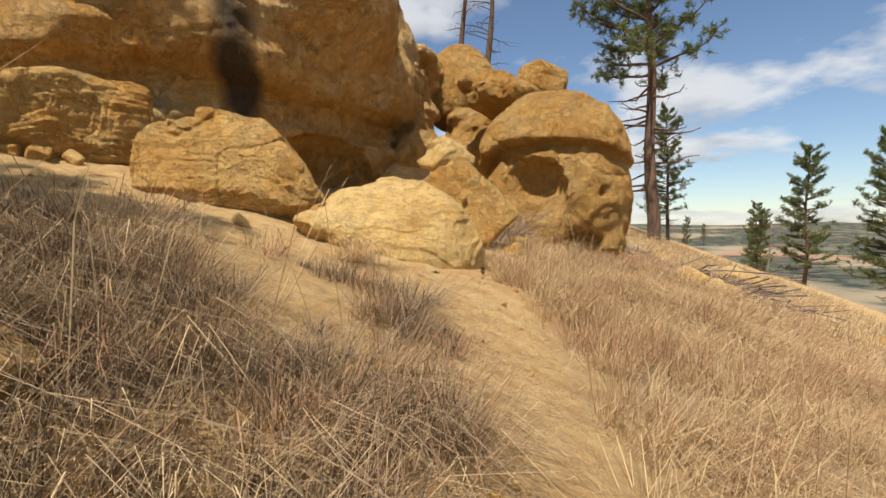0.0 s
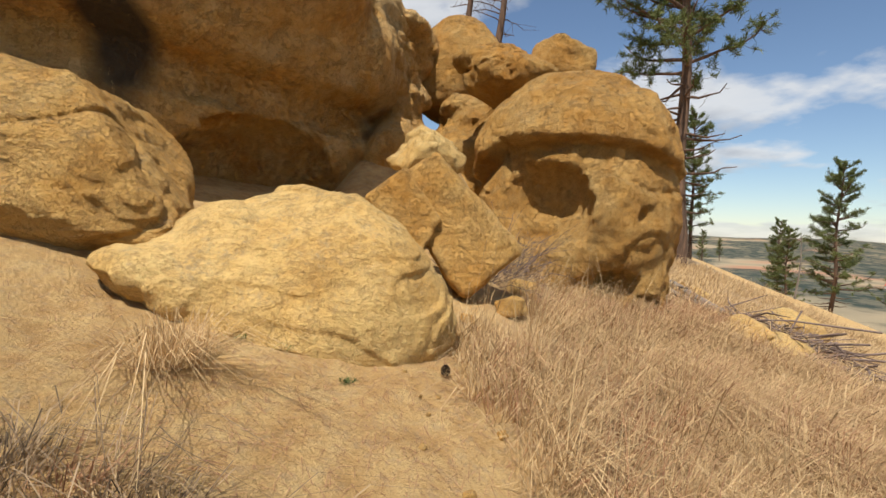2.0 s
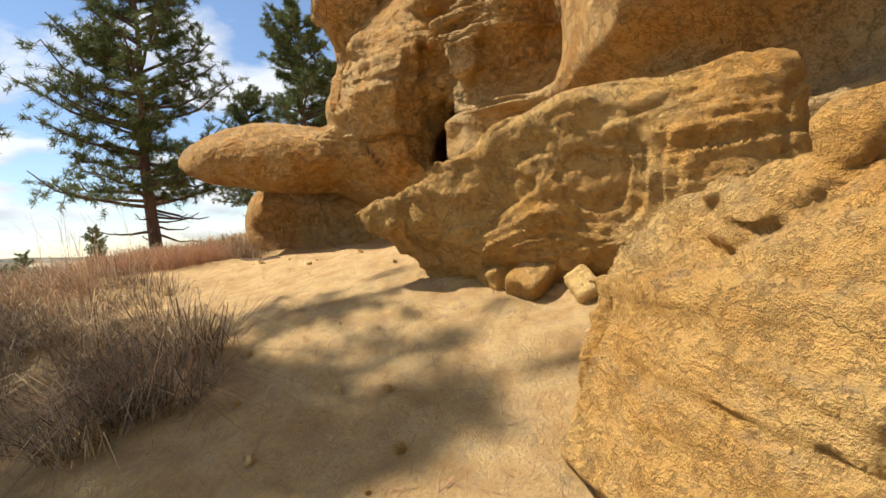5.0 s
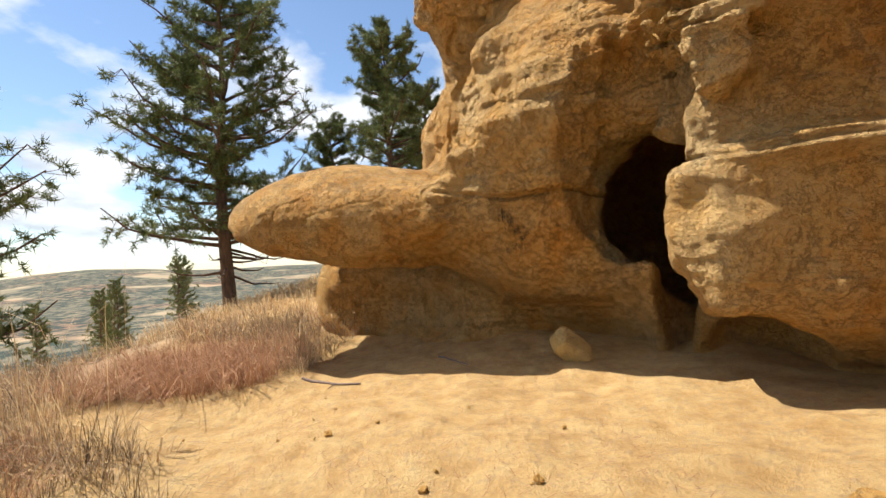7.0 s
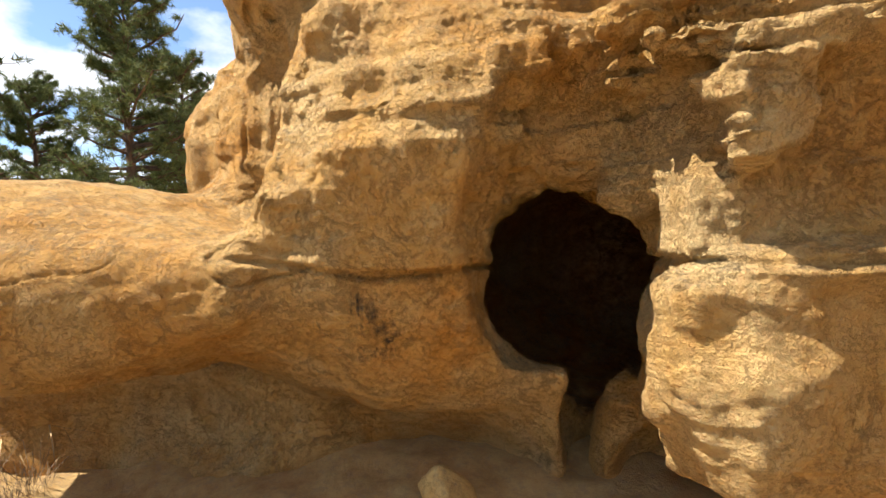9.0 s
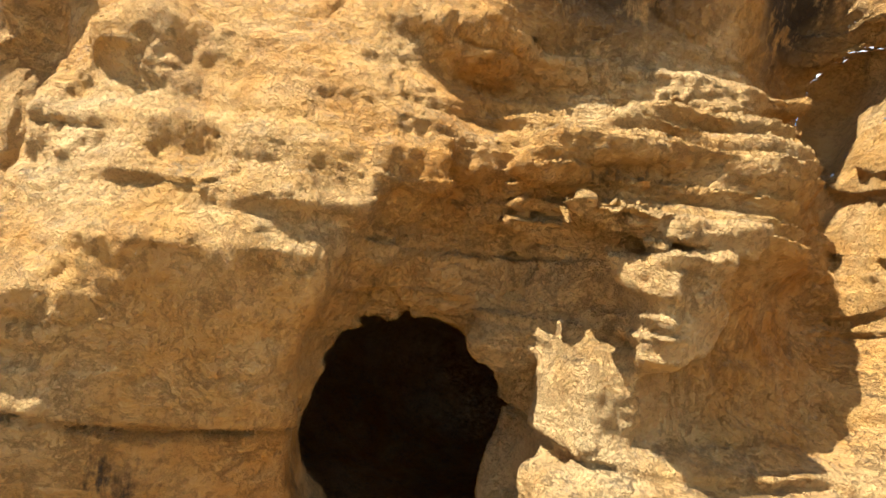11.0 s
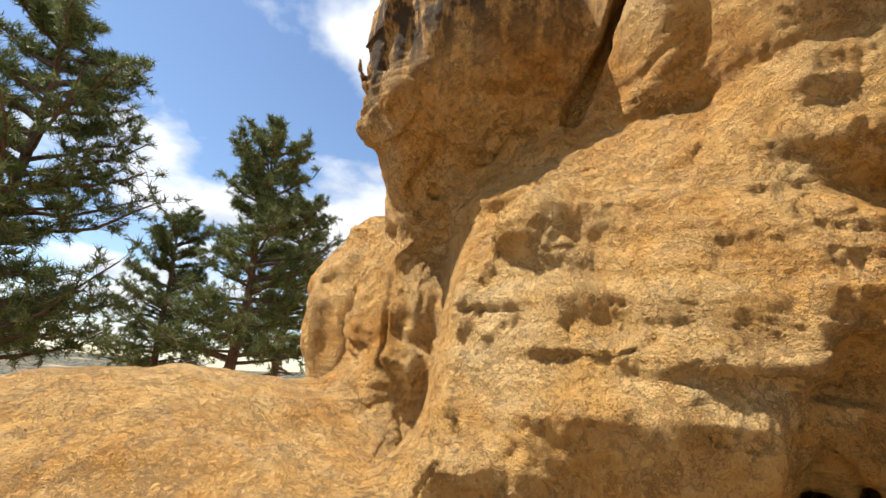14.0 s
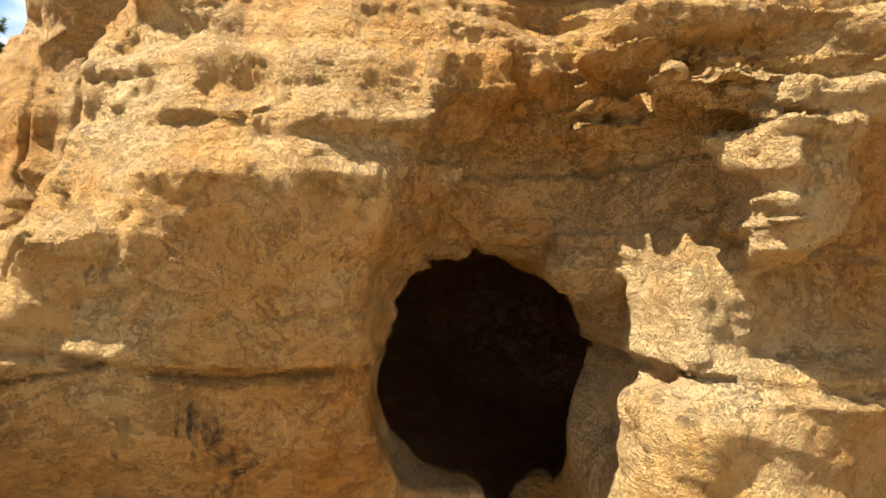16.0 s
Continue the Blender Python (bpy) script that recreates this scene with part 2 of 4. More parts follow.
M_BARK = plain("pine_bark", (0.05, 0.035, 0.028), (0.2, 0.12, 0.075), 9.0, 0.95, (1, 1, 0.25), bump=0.8)
M_DEADWOOD = plain("dead_wood", (0.1, 0.085, 0.075), (0.3, 0.26, 0.22), 12.0, 0.9, (1, 1, 0.2), bump=0.5)
M_NEEDLE = plain("pine_needles", (0.06, 0.09, 0.025), (0.2, 0.22, 0.075), island=True, rough=0.6, sheer=0.2)
M_STRAW = plain("dry_grass", (0.33, 0.205, 0.095), (0.78, 0.58, 0.32), island=True, rough=0.7, sheer=0.3)
M_GREY = plain("old_grey_grass", (0.08, 0.056, 0.034), (0.45, 0.32, 0.19), island=True, rough=0.75, sheer=0.25)
M_RUST = plain("rusty_grass", (0.3, 0.15, 0.08), (0.5, 0.29, 0.16), island=True, rough=0.75, sheer=0.25)
M_TWIG = plain("grey_twigs", (0.12, 0.085, 0.07), (0.26, 0.19, 0.16), 20.0)

# ---- shaping helpers ----
LATTICE = np.random.RandomState(7).rand(64, 64, 64).astype(np.float32) * 2 - 1


def vnoise(p, size):
    q = p / size
    i = np.floor(q).astype(np.int32)
    f = (q - i).astype(np.float32)
    f = f * f * (3 - 2 * f)
    a, b = i & 63, (i + 1) & 63
    fx, fy, fz = f[:, 0], f[:, 1], f[:, 2]
    out = 0
    for ix, wx in ((a[:, 0], 1 - fx), (b[:, 0], fx)):
        for iy, wy in ((a[:, 1], 1 - fy), (b[:, 1], fy)):
            out = out + wx * wy * (LATTICE[ix, iy, a[:, 2]] * (1 - fz) + LATTICE[ix, iy, b[:, 2]] * fz)
    return out


def fbm(p, size, octaves=4, gain=0.5):
    out, amp = 0, 1.0
    for k in range(octaves):
        out = out + amp * vnoise(p + 13.7 * k, size)
        size, amp = size * 0.5, amp * gain
    return out


def smin(a, b, k):
    h = np.clip(0.5 + 0.5 * (b - a) / k, 0, 1)
    return b + (a - b) * h - k * h * (1 - h)


def smax(a, b, k):
    return -smin(-a, -b, k)


def local(p, centre, turn=(0, 0, 0)):
    q = p - np.array(centre, np.float32)
    if any(turn):
        q = q @ np.array(Euler([radians(v) for v in turn]).to_matrix(), dtype=np.float32)
    return q


def ell(p, centre, radii, turn=(0, 0, 0)):
    q = local(p, centre, turn) / np.array(radii, np.float32)
    k = np.linalg.norm(q, axis=1)
    return (k - 1) * min(radii) * np.clip(k, 0.6, 1.5) ** 0.3


def box(p, centre, half, turn=(0, 0, 0), edge=0.1):
    q = np.abs(local(p, centre, turn)) - np.array(half, np.float32) + edge
    return np.linalg.norm(np.maximum(q, 0), axis=1) + np.minimum(q.max(1), 0) - edge


def plane(p, point, normal):
    n = np.array(normal, np.float32)
    return (p - np.array(point, np.float32)) @ (n / np.linalg.norm(n))


def step(a, b, x):
    t = np.clip((x - a) / (b - a), 0, 1)
    return t * t * (3 - 2 * t)


def bedding(p, size=0.11, amount=0.03):
    """Ledges of thin beds: a stepped function of the height, warped."""
    z = p[:, 2] + 0.12 * vnoise(p * np.array([0.5, 0.5, 1], np.float32), 0.9)
    w = z / size
    f = w - np.floor(w)
    hard = LATTICE[np.floor(w).astype(np.int32) & 63, 5, 9]
    return amount * (hard + (0.5 - f) * 0.8)


def surface(field, low, high, cell, brick=8):
    """A closed skin where field(points) is zero, by surface nets. Returns places and quads."""
    low = np.array(low, np.float32)
    n = (np.ceil((np.array(high) - low) / cell / brick).astype(int)) * brick
    gx, gy, gz = (np.arange(k // brick) for k in n)
    mids = np.stack(np.meshgrid(gx, gy, gz, indexing="ij"), -1).reshape(-1, 3)
    rough = field((low + (mids + 0.5) * brick * cell).astype(np.float32))
    V = np.repeat(np.repeat(np.repeat(rough.reshape(n // brick), brick, 0), brick, 1), brick, 2).astype(np.float32)
    near = mids[np.abs(rough) < brick * cell * 1.25 + 0.25]
    off = np.stack(np.meshgrid(*(np.arange(brick),) * 3, indexing="ij"), -1).reshape(-1, 3)
    for part_ in np.array_split(near, max(1, len(near) // 600)):
        idx = (part_[:, None] * brick + off[None]).reshape(-1, 3)
        V[idx[:, 0], idx[:, 1], idx[:, 2]] = field((low + idx * cell).astype(np.float32))
    inside = V < 0
    corners = [inside[dx:n[0] - 1 + dx, dy:n[1] - 1 + dy, dz:n[2] - 1 + dz] for dx in (0, 1) for dy in (0, 1) for dz in (0, 1)]
    count = sum(c.astype(np.int8) for c in corners)
    cells = np.argwhere((count > 0) & (count < 8))
    number = np.full(np.array(n) - 1, -1, np.int32)
    number[tuple(cells.T)] = np.arange(len(cells))
    total, hits = np.zeros((len(cells), 3), np.float32), np.zeros(len(cells), np.float32)
    for axis in range(3):
        e = np.eye(3, dtype=int)[axis]
        for o in np.argwhere(np.ones((2, 2, 2))):
            if o[axis]:
                continue
            a, b = cells + o, cells + o + e
            va, vb = V[tuple(a.T)], V[tuple(b.T)]
            cross = (va < 0) != (vb < 0)
            t = np.where(cross, va / np.where(cross, va - vb, 1), 0)
            total += np.where(cross[:, None], o + t[:, None] * e, 0)
            hits += cross
    places = low + (cells + total / np.maximum(hits, 1)[:, None]) * cell
    quads = []
    for axis in range(3):
        e = np.eye(3, dtype=int)[axis]
        u, v = np.eye(3, dtype=int)[(axis + 1) % 3], np.eye(3, dtype=int)[(axis + 2) % 3]
        a = inside[: n[0] - e[0], : n[1] - e[1], : n[2] - e[2]]
        b = inside[e[0]:, e[1]:, e[2]:]
        edges = np.argwhere(a != b)
        ok = np.all((edges - u - v >= 0) & (edges < np.array(n) - 1), axis=1)
        edges = edges[ok]
        flip = inside[tuple(edges.T)]
        ring = np.stack([number[tuple((edges - d).T)] for d in (0 * u, u, u + v, v)], 1)
        ring = np.where(flip[:, None], ring, ring[:, ::-1])
        quads.append(ring[(ring >= 0).all(1)])
    return places, np.concatenate(quads)


def mesh_of(name, places, faces, mat, smooth=True):
    places, faces = np.asarray(places, np.float32), np.asarray(faces, np.int32)
    me = bpy.data.meshes.new(name)
    k = faces.shape[1]
    me.vertices.add(len(places))
    me.vertices.foreach_set("co", places.ravel())
    me.loops.add(faces.size)
    me.loops.foreach_set("vertex_index", faces.ravel())
    me.polygons.add(len(faces))
    me.polygons.foreach_set("loop_start", np.arange(0, faces.size, k, dtype=np.int32))
    me.polygons.foreach_set("use_smooth", np.full(len(faces), smooth))
    me.materials.append(mat)
    me.update(calc_edges=True)
    return me


def thing(name, me, label, category, group="", kind="", place=None):
    ob = new(name, me)
    if place is not None:
        ob.matrix_basis = place
    return tagged(ob, label, category, group, kind)


def part(name, me, parent, label=""):
    ob = new(name, me)
    ob.parent = parent
    return tagged(ob, label)


# ---- ground ----


def height(x, y):
    """The hillside: falls to the right and towards the valley, a trodden shelf under the rocks."""
    x, y = np.asarray(x, np.float64), np.asarray(y, np.float64)
    across = np.where(x > -5.2, -0.29 * x, 1.51 + 0.05 * (-5.2 - x))
    across = np.where(x > 3, -0.87 - 0.33 * (x - 3), across)
    rise = 0.185 * y
    z = across + rise * (1 - 0.72 * step(-4.0, -8.0, x)) + step(-4.0, -8.0, x) * 0.55
    z = z + 1.2 * step(9.5, 12.5, y) * step(2.2, 0.6, x) * step(-1.6, -0.4, x) - 0.3 * step(7.0, 9.0, y) * step(-0.6, -1.4, x)
    z = z - 0.25 * step(1.0, -6.0, y) * step(-2.0, -7.0, x) * (1.0 - y).clip(0, 40) ** 1.05
    z = z + 0.08 * np.exp(-(((x + 6.9) / 1.2) ** 2 + ((y - 4.8) / 1.1) ** 2))
    # bank beside the start
    z = z + 0.25 * np.exp(-(((x + 2.2) / 1.3) ** 2 + ((y - 2.4) / 2.0) ** 2))
    r = np.hypot(x, y - 5)
    drop = -46 * step(25, 320, r)
    local_ = np.where(r > 40, z * np.clip(1 - (r - 40) / 160, 0, 1) * 1.0, z).clip(-30, 9)
    hills = 54 * step(900, 2200, r) * (0.8 + 0.35 * np.sin(np.arctan2(y, x) * 7 + 0.6) + 0.2 * np.sin(np.arctan2(y, x) * 17))
    return local_ + drop + hills


def ground_noise(x, y):
    p = np.stack([x, y, 0 * x], 1).astype(np.float32)
    return 0.07 * fbm(p, 1.3, 4) + 0.018 * fbm(p + 50, 0.18, 3)


def ground_at(x, y):
    x, y = np.atleast_1d(np.asarray(x, float)), np.atleast_1d(np.asarray(y, float))
    return height(x, y) + ground_noise(x, y)


def axis_steps(lo, hi, fine):
    mid = np.arange(lo, hi, fine)
    out = [hi]
    gap = fine
    while out[-1] < 3500:
        gap *= 1.16
        out.append(out[-1] + gap)
    left, gap = [lo], fine
    while left[-1] > -3500:
        gap *= 1.16
        left.append(left[-1] - gap)
    return np.array(left[:0:-1] + list(mid) + out)


gx, gy = axis_steps(-13.0, 6.0, 0.055), axis_steps(-1.5, 10.0, 0.055)
GX, GY = np.meshgrid(gx, gy, indexing="ij")
gz = ground_at(GX.ravel(), GY.ravel())
ni, nj = GX.shape
idx = np.arange(ni * nj).reshape(ni, nj)
gq = np.stack([idx[:-1, :-1], idx[1:, :-1], idx[1:, 1:], idx[:-1, 1:]], -1).reshape(-1, 4)
ground = thing("ground", mesh_of("ground", np.stack([GX.ravel(), GY.ravel(), gz], 1), gq, M_SOIL),
               "trodden yellow sandy soil hillside falling to a valley", "ground", kind="structure")

# ---- the cliff ----
WALL = np.array([(-40, 16), (-24, 9.5), (-16.5, 5.3), (-14.2, 4.4), (-12.4, 4.95), (-11.2, 4.95), (-10.15, 4.3), (-9.55, 4.6), (-9.1, 5.0),
                 (-8.85, 5.45), (-8.2, 6.0), (-7.65, 6.3), (-7.3, 6.75), (-6.5, 6.95), (-5.4, 7.0), (-4.2, 7.35), (-2.9, 8.3),
                 (-2.2, 9.3), (-1.5, 10.5), (-0.8, 11.4), (-0.6, 12.5), (-0.9, 16), (-1.5, 30)], np.float32)


def wall_distance(p):
    best, sign = np.full(len(p), 1e9, np.float32), np.ones(len(p), np.float32)
    for a, b in zip(WALL[:-1], WALL[1:]):
        d = b - a
        o = p[:, :2] - a
        t = np.clip((o @ d) / (d @ d), 0, 1)
        r = np.linalg.norm(o - t[:, None] * d, axis=1)
        s = np.sign(d[0] * o[:, 1] - d[1] * o[:, 0])
        sign = np.where(r < best - 1e-5, -s, sign)
        best = np.minimum(best, r)
    return best * np.where(sign == 0, 1, sign)


def creases(q, size, width, depth):
    """Winding cracks."""
    return depth * np.exp(-(vnoise(q + 0.15 * vnoise(q, 0.5)[:, None], size) / width) ** 2)


def ridged(q, size, octaves=3, gain=0.5):
    out, amp = 0, 1.0
    for k in range(octaves):
        out = out + amp * (2.2 * np.abs(vnoise(q + 17.3 * k, size)) - 0.6)
        size, amp = size * 0.5, amp * gain
    return out


def flakes(q, size, amount):
    """Broken plates: steps in a slow noise."""
    w = 3.0 * fbm(q * np.array([1, 1, 1.8], np.float32), size, 2)
    f = w - np.floor(w)
    return amount * (np.floor(w) + step(0.8, 1.0, f)) / 3


ALONG, OUT, FOOT = np.array([0.541, 0.841], np.float32), np.array([0.841, -0.541], np.float32), np.array([-9.0, 4.95], np.float32)


def spot(u, n, z):
    """A place given along the cave wall, out from it, and by its height."""
    x, y = FOOT + u * ALONG + n * OUT
    return float(x), float(y), z


def cave_face(u, z):
    """How far the wall round the cave stands out: profiles by height at stations along it, eased into one another."""
    cuts = (
        (-1.0, np.interp(z, [2.6, 3.0, 3.3, 3.8, 4.12, 4.28, 4.36, 4.6, 5.0, 5.9, 6.3, 6.8, 8.0], [-1.6, -1.3, -0.75, -0.1, 0.08, 0.06, -0.35, -0.8, -1.05, -1.2, -1.2, -1.2, -1.4])),
        (-0.55, np.interp(z, [2.6, 3.0, 3.3, 3.8, 4.17, 4.23, 4.55, 4.68, 5.0, 5.25, 5.5, 5.8, 6.1, 6.4, 8.0], [-1.5, -1.15, -0.55, -0.1, 0.08, 0.04, 0.13, -0.04, -0.2, -0.22, -0.42, -0.62, -0.82, -0.95, -1.1])),
        (-0.1, np.interp(z, [2.6, 2.95, 3.08, 3.4, 3.8, 4.08, 4.12, 4.5, 4.74, 4.9, 4.94, 4.98, 5.45, 5.62, 5.75, 6.0, 6.3, 6.6, 8.0], [-1.5, -1.05, -0.6, -0.28, -0.05, 0.02, 0.08, 0.14, 0.2, 0.07, 0.05, 0.07, -0.12, -0.14, -0.34, -0.5, -0.72, -0.8, -0.8])),
        (0.45, np.interp(z, [2.6, 3.0, 3.12, 3.4, 3.8, 4.07, 4.11, 4.5, 4.76, 4.86, 4.89, 4.94, 5.5, 5.8, 6.1, 6.3, 6.42, 6.9, 7.4, 8.2], [-1.4, -1.0, -0.62, -0.32, -0.1, 0.0, 0.09, 0.16, 0.24, 0.17, 0.16, 0.21, -0.02, -0.24, -0.42, -0.52, -0.42, -0.22, -0.04, -0.3])),
        (0.85, np.interp(z, [2.6, 3.3, 3.8, 4.3, 4.7, 4.95, 5.1, 5.6, 5.85, 6.1, 6.3, 6.8, 7.3, 8.2], [-1.2, -0.6, -0.3, 0.0, 0.15, 0.25, 0.2, -0.08, -0.12, -0.02, -0.05, 0.1, 0.28, 0.0])),
        (1.15, np.interp(z, [2.6, 3.3, 4.0, 4.6, 5.0, 5.2, 5.4, 5.66, 5.71, 5.9, 6.3, 7.2, 8.2], [-0.8, -0.5, -0.2, 0.0, 0.05, 0.1, 0.02, -0.17, 0.02, 0.05, 0.04, 0.3, 0.05])),
        (1.42, np.interp(z, [2.6, 3.2, 3.45, 3.8, 4.1, 4.14, 4.5, 4.7, 4.95, 5.1, 5.45, 5.7, 6.0, 7.2, 8.2], [-0.5, 0.1, 0.36, 0.44, 0.38, 0.36, 0.22, 0.1, 0.12, 0.18, 0.08, -0.04, -0.02, 0.3, 0.05])),
        (1.72, np.interp(z, [2.6, 2.93, 3.1, 3.3, 3.7, 4.05, 4.11, 4.2, 4.5, 4.9, 5.0, 5.2, 5.5, 5.7, 6.0, 7.2, 8.2], [-0.7, -0.35, 0.42, 0.58, 0.6, 0.54, 0.55, 0.4, 0.36, 0.36, 0.46, 0.36, 0.2, 0.06, -0.02, 0.32, 0.05])),
        (2.25, np.interp(z, [2.6, 3.0, 3.3, 4.0, 4.08, 4.17, 4.22, 4.7, 4.9, 5.0, 5.25, 5.45, 5.5, 5.8, 5.95, 7.2, 8.2], [-0.5, 0.35, 0.5, 0.5, 0.64, 0.62, 0.4, 0.3, 0.34, 0.48, 0.5, 0.5, 0.4, 0.24, 0.06, 0.34, 0.1])),
        (2.9, np.interp(z, [2.6, 2.9, 4.0, 4.12, 4.3, 4.85, 5.0, 5.5, 5.85, 5.98, 7.2, 8.2], [-0.4, 0.35, 0.45, 0.55, 0.35, 0.25, 0.4, 0.45, 0.3, 0.1, 0.36, 0.1])),
    )
    face = cuts[0][1].copy()
    for (ua, fa), (ub, fb) in zip(cuts[:-1], cuts[1:]):
        t = np.clip((u - ua) / (ub - ua), 0, 1)
        face = np.where(u > ua, fa + (fb - fa) * t * t * (3 - 2 * t), face)
    return face


def cave_frame(p):
    o = p[:, :2] - FOOT
    return o @ ALONG, o @ OUT


WALL_TURN = math.degrees(math.atan2(0.841, 0.541))


def cliff_field(p, fine=False):
    x, y, z = p.T
    d = wall_distance(p)
    # how far the face stands out at each height: far left, and over the long panel
    off_left = np.interp(z, [2.2, 3.0, 3.35, 3.6, 4.05, 4.1, 4.75, 4.92, 4.97, 5.5, 6.0, 6.35, 6.7, 7.1, 8, 9, 10],
                         [-0.9, -0.8, -0.15, 0.1, 0.16, 0.1, -0.75, -0.85, -0.9, -1.0, -1.05, -1.05, -1.0, -0.9, -0.9, -1.2, -2])
    off_right = np.interp(z, [1.5, 2.2, 2.8, 3.25, 3.4, 3.8, 4.0, 4.3, 5, 6, 7, 8.5], [-0.5, -0.25, 0.05, 0.12, -0.02, -0.05, 0.4, 0.6, 0.65, 0.45, 0.15, -1.2])
    w2 = step(-7.3, -6.4, x)
    d = (d - (off_left * (1 - w2) + off_right * w2)) * 0.85
    # the wall round the cave
    u, n = cave_frame(p)
    inner = step(-1.15, -0.85, u) * step(3.7, 2.3, u) * step(8.6, 7.6, z) * step(-3.2, -2.2, n)
    d = d * (1 - inner) + inner * (n - cave_face(u, z)) * 0.72
    # low back wall, then the nose: a domed slab that juts out, undercut below
    d = smin(d, ell(p, (-11.9, 4.9, 2.6), (1.6, 1.7, 1.3)), 0.3)
    nose = ell(p, (-10.95, 3.35, 4.0), (1.45, 1.75, 0.78), (0, 4, 25))
    nose = smin(nose, box(p, (-9.85, 3.75, 4.02), (0.4, 0.8, 0.2), (0, 0, -28), 0.14), 0.4)
    nose = smax(nose, -plane(p, (-10.17, 4.39, 3.3), (0.42, 0.24, 1)), 0.18)
    d = smin(d, nose, 0.2)
    d = smin(d, ell(p, (-12.1, 3.6, 3.0), (1.1, 1.3, 1.2)), 0.25)
    # brow bulge above the nose and the ridge behind it
    d = smin(d, ell(p, spot(-0.85, -1.3, 7.25), (0.98, 0.95, 1.2), (0, -12, WALL_TURN)), 0.16)
    d = smin(d, ell(p, spot(-1.2, -1.75, 5.2), (0.62, 0.55, 1.3), (0, 14, WALL_TURN)), 0.5)
    d = smin(d, ell(p, (-14.0, 4.9, 5.4), (0.95, 0.9, 1.5)), 0.15)
    # the cleft between the bulge and the brow
    d = smax(d, -box(p, spot(0.12, -0.5, 6.95), (0.07, 0.4, 0.62), (0, 24, WALL_TURN), 0.05), 0.05)
    # knob and the plate over it
    d = smin(d, box(p, spot(1.74, 0.5, 4.76), (0.18, 0.17, 0.19), (8, -16, WALL_TURN + 10), 0.05), 0.04)
    d = smin(d, ell(p, spot(1.69, 0.5, 4.58), (0.13, 0.14, 0.13)), 0.05)
    d = smin(d, box(p, spot(1.68, 0.42, 5.0), (0.34, 0.24, 0.035), (4, 3, WALL_TURN), 0.02), 0.03)
    d = smax(d, -ell(p, spot(1.4, 0.35, 4.82), (0.14, 0.25, 0.2), (0, 0, WALL_TURN)), 0.05)
    d = smax(d, -ell(p, spot(2.1, 0.5, 4.62), (0.2, 0.14, 0.24), (0, 0, WALL_TURN)), 0.06)
    # the plates of the layered shelf
    for su, sz, half, out in ((1.75, 5.33, 0.45, 0.3), (2.1, 5.52, 0.5, 0.26), (2.3, 5.72, 0.45, 0.14), (1.5, 5.2, 0.3, 0.24)):
        d = smin(d, box(p, spot(su, out - 0.1, sz), (half, 0.2, 0.035), (-6, -9, WALL_TURN), 0.02), 0.03)
    # the tongue of rock that hangs under the stained brow
    d = smin(d, ell(p, spot(1.05, -0.12, 5.84), (0.26, 0.16, 0.13), (0, 14, WALL_TURN)), 0.06)
    # boss and pockets in the bright slope
    d = smin(d, ell(p, spot(-0.2, -0.3, 5.58), (0.24, 0.2, 0.2), (0, -20, WALL_TURN)), 0.06)
    d = smax(d, -ell(p, spot(-0.62, -0.12, 5.0), (0.11, 0.12, 0.05), (0, 8, WALL_TURN)), 0.04)
    d = smax(d, -ell(p, (-10.5, 3.1, 2.85), (0.85, 1.5, 0.62), (0, 0, -10)), 0.12)
    # brow end over the alcove
    d = smin(d, ell(p, (-1.9, 9.9, 5.7), (1.4, 1.9, 1.3)), 0.3)
    d = smax(d, -ell(p, (-1.2, 8.6, 4.0), (0.8, 1.2, 0.5), (0, 0, -35)), 0.2)
    # the cave: an arched mouth that flares into a hood, a lower cleft beside it, the chamber behind
    flare = step(-0.45, 0.2, n)
    mouth = np.sqrt(((u - 1.08) / (0.53 + 0.03 * flare)) ** 2 + ((z - 3.95 - 0.1 * flare) / np.where(z > 3.95, 0.68 + 0.5 * flare, 0.6)) ** 2) - 1
    mouth = mouth * 0.42 + 0.05 * vnoise(p + 4, 0.3)
    mouth = smax(smax(mouth, -2.6 - n, 0.1), n - 0.33 - 0.2 * step(4.3, 4.9, z), 0.1)
    d = smax(d, -mouth, 0.05)
    d = smax(d, -ell(p, spot(1.36, -0.7, 3.0), (0.3, 1.0, 0.85), (0, 0, WALL_TURN)), 0.08)
    d = smax(d, -ell(p, (-10.3, 8.1, 3.9), (2.1, 2.2, 1.3)), 0.15)
    d = smin(d, ell(p, spot(1.5, -0.2, 4.5), (0.17, 0.25, 0.17)), 0.05)
    d = smin(d, ell(p, spot(1.5, -1.1, 2.6), (0.16, 0.25, 0.62), (0, 10, WALL_TURN)), 0.08)
    # the rough pillar beside the mouth, in two broken blocks
    d = smin(d, box(p, spot(1.64, 0.22, 4.34), (0.13, 0.22, 0.26), (0, 8, WALL_TURN), 0.07), 0.05)
    d = smin(d, box(p, spot(1.64, 0.28, 3.84), (0.19, 0.24, 0.25), (6, -10, WALL_TURN), 0.08), 0.05)
    d = smin(d, box(p, spot(1.75, 0.2, 3.4), (0.22, 0.3, 0.3), (0, -25, WALL_TURN), 0.1), 0.08)
    # the low arch under the pillar, the undercut and the alcove
    d = smax(d, -ell(p, spot(1.85, -0.35, 2.62), (0.5, 0.9, 0.5), (0, 0, WALL_TURN)), 0.1)
    d = smax(d, -ell(p, (-9.3, 4.35, 2.62), (1.05, 2.3, 0.62), (0, 0, -28)), 0.12)
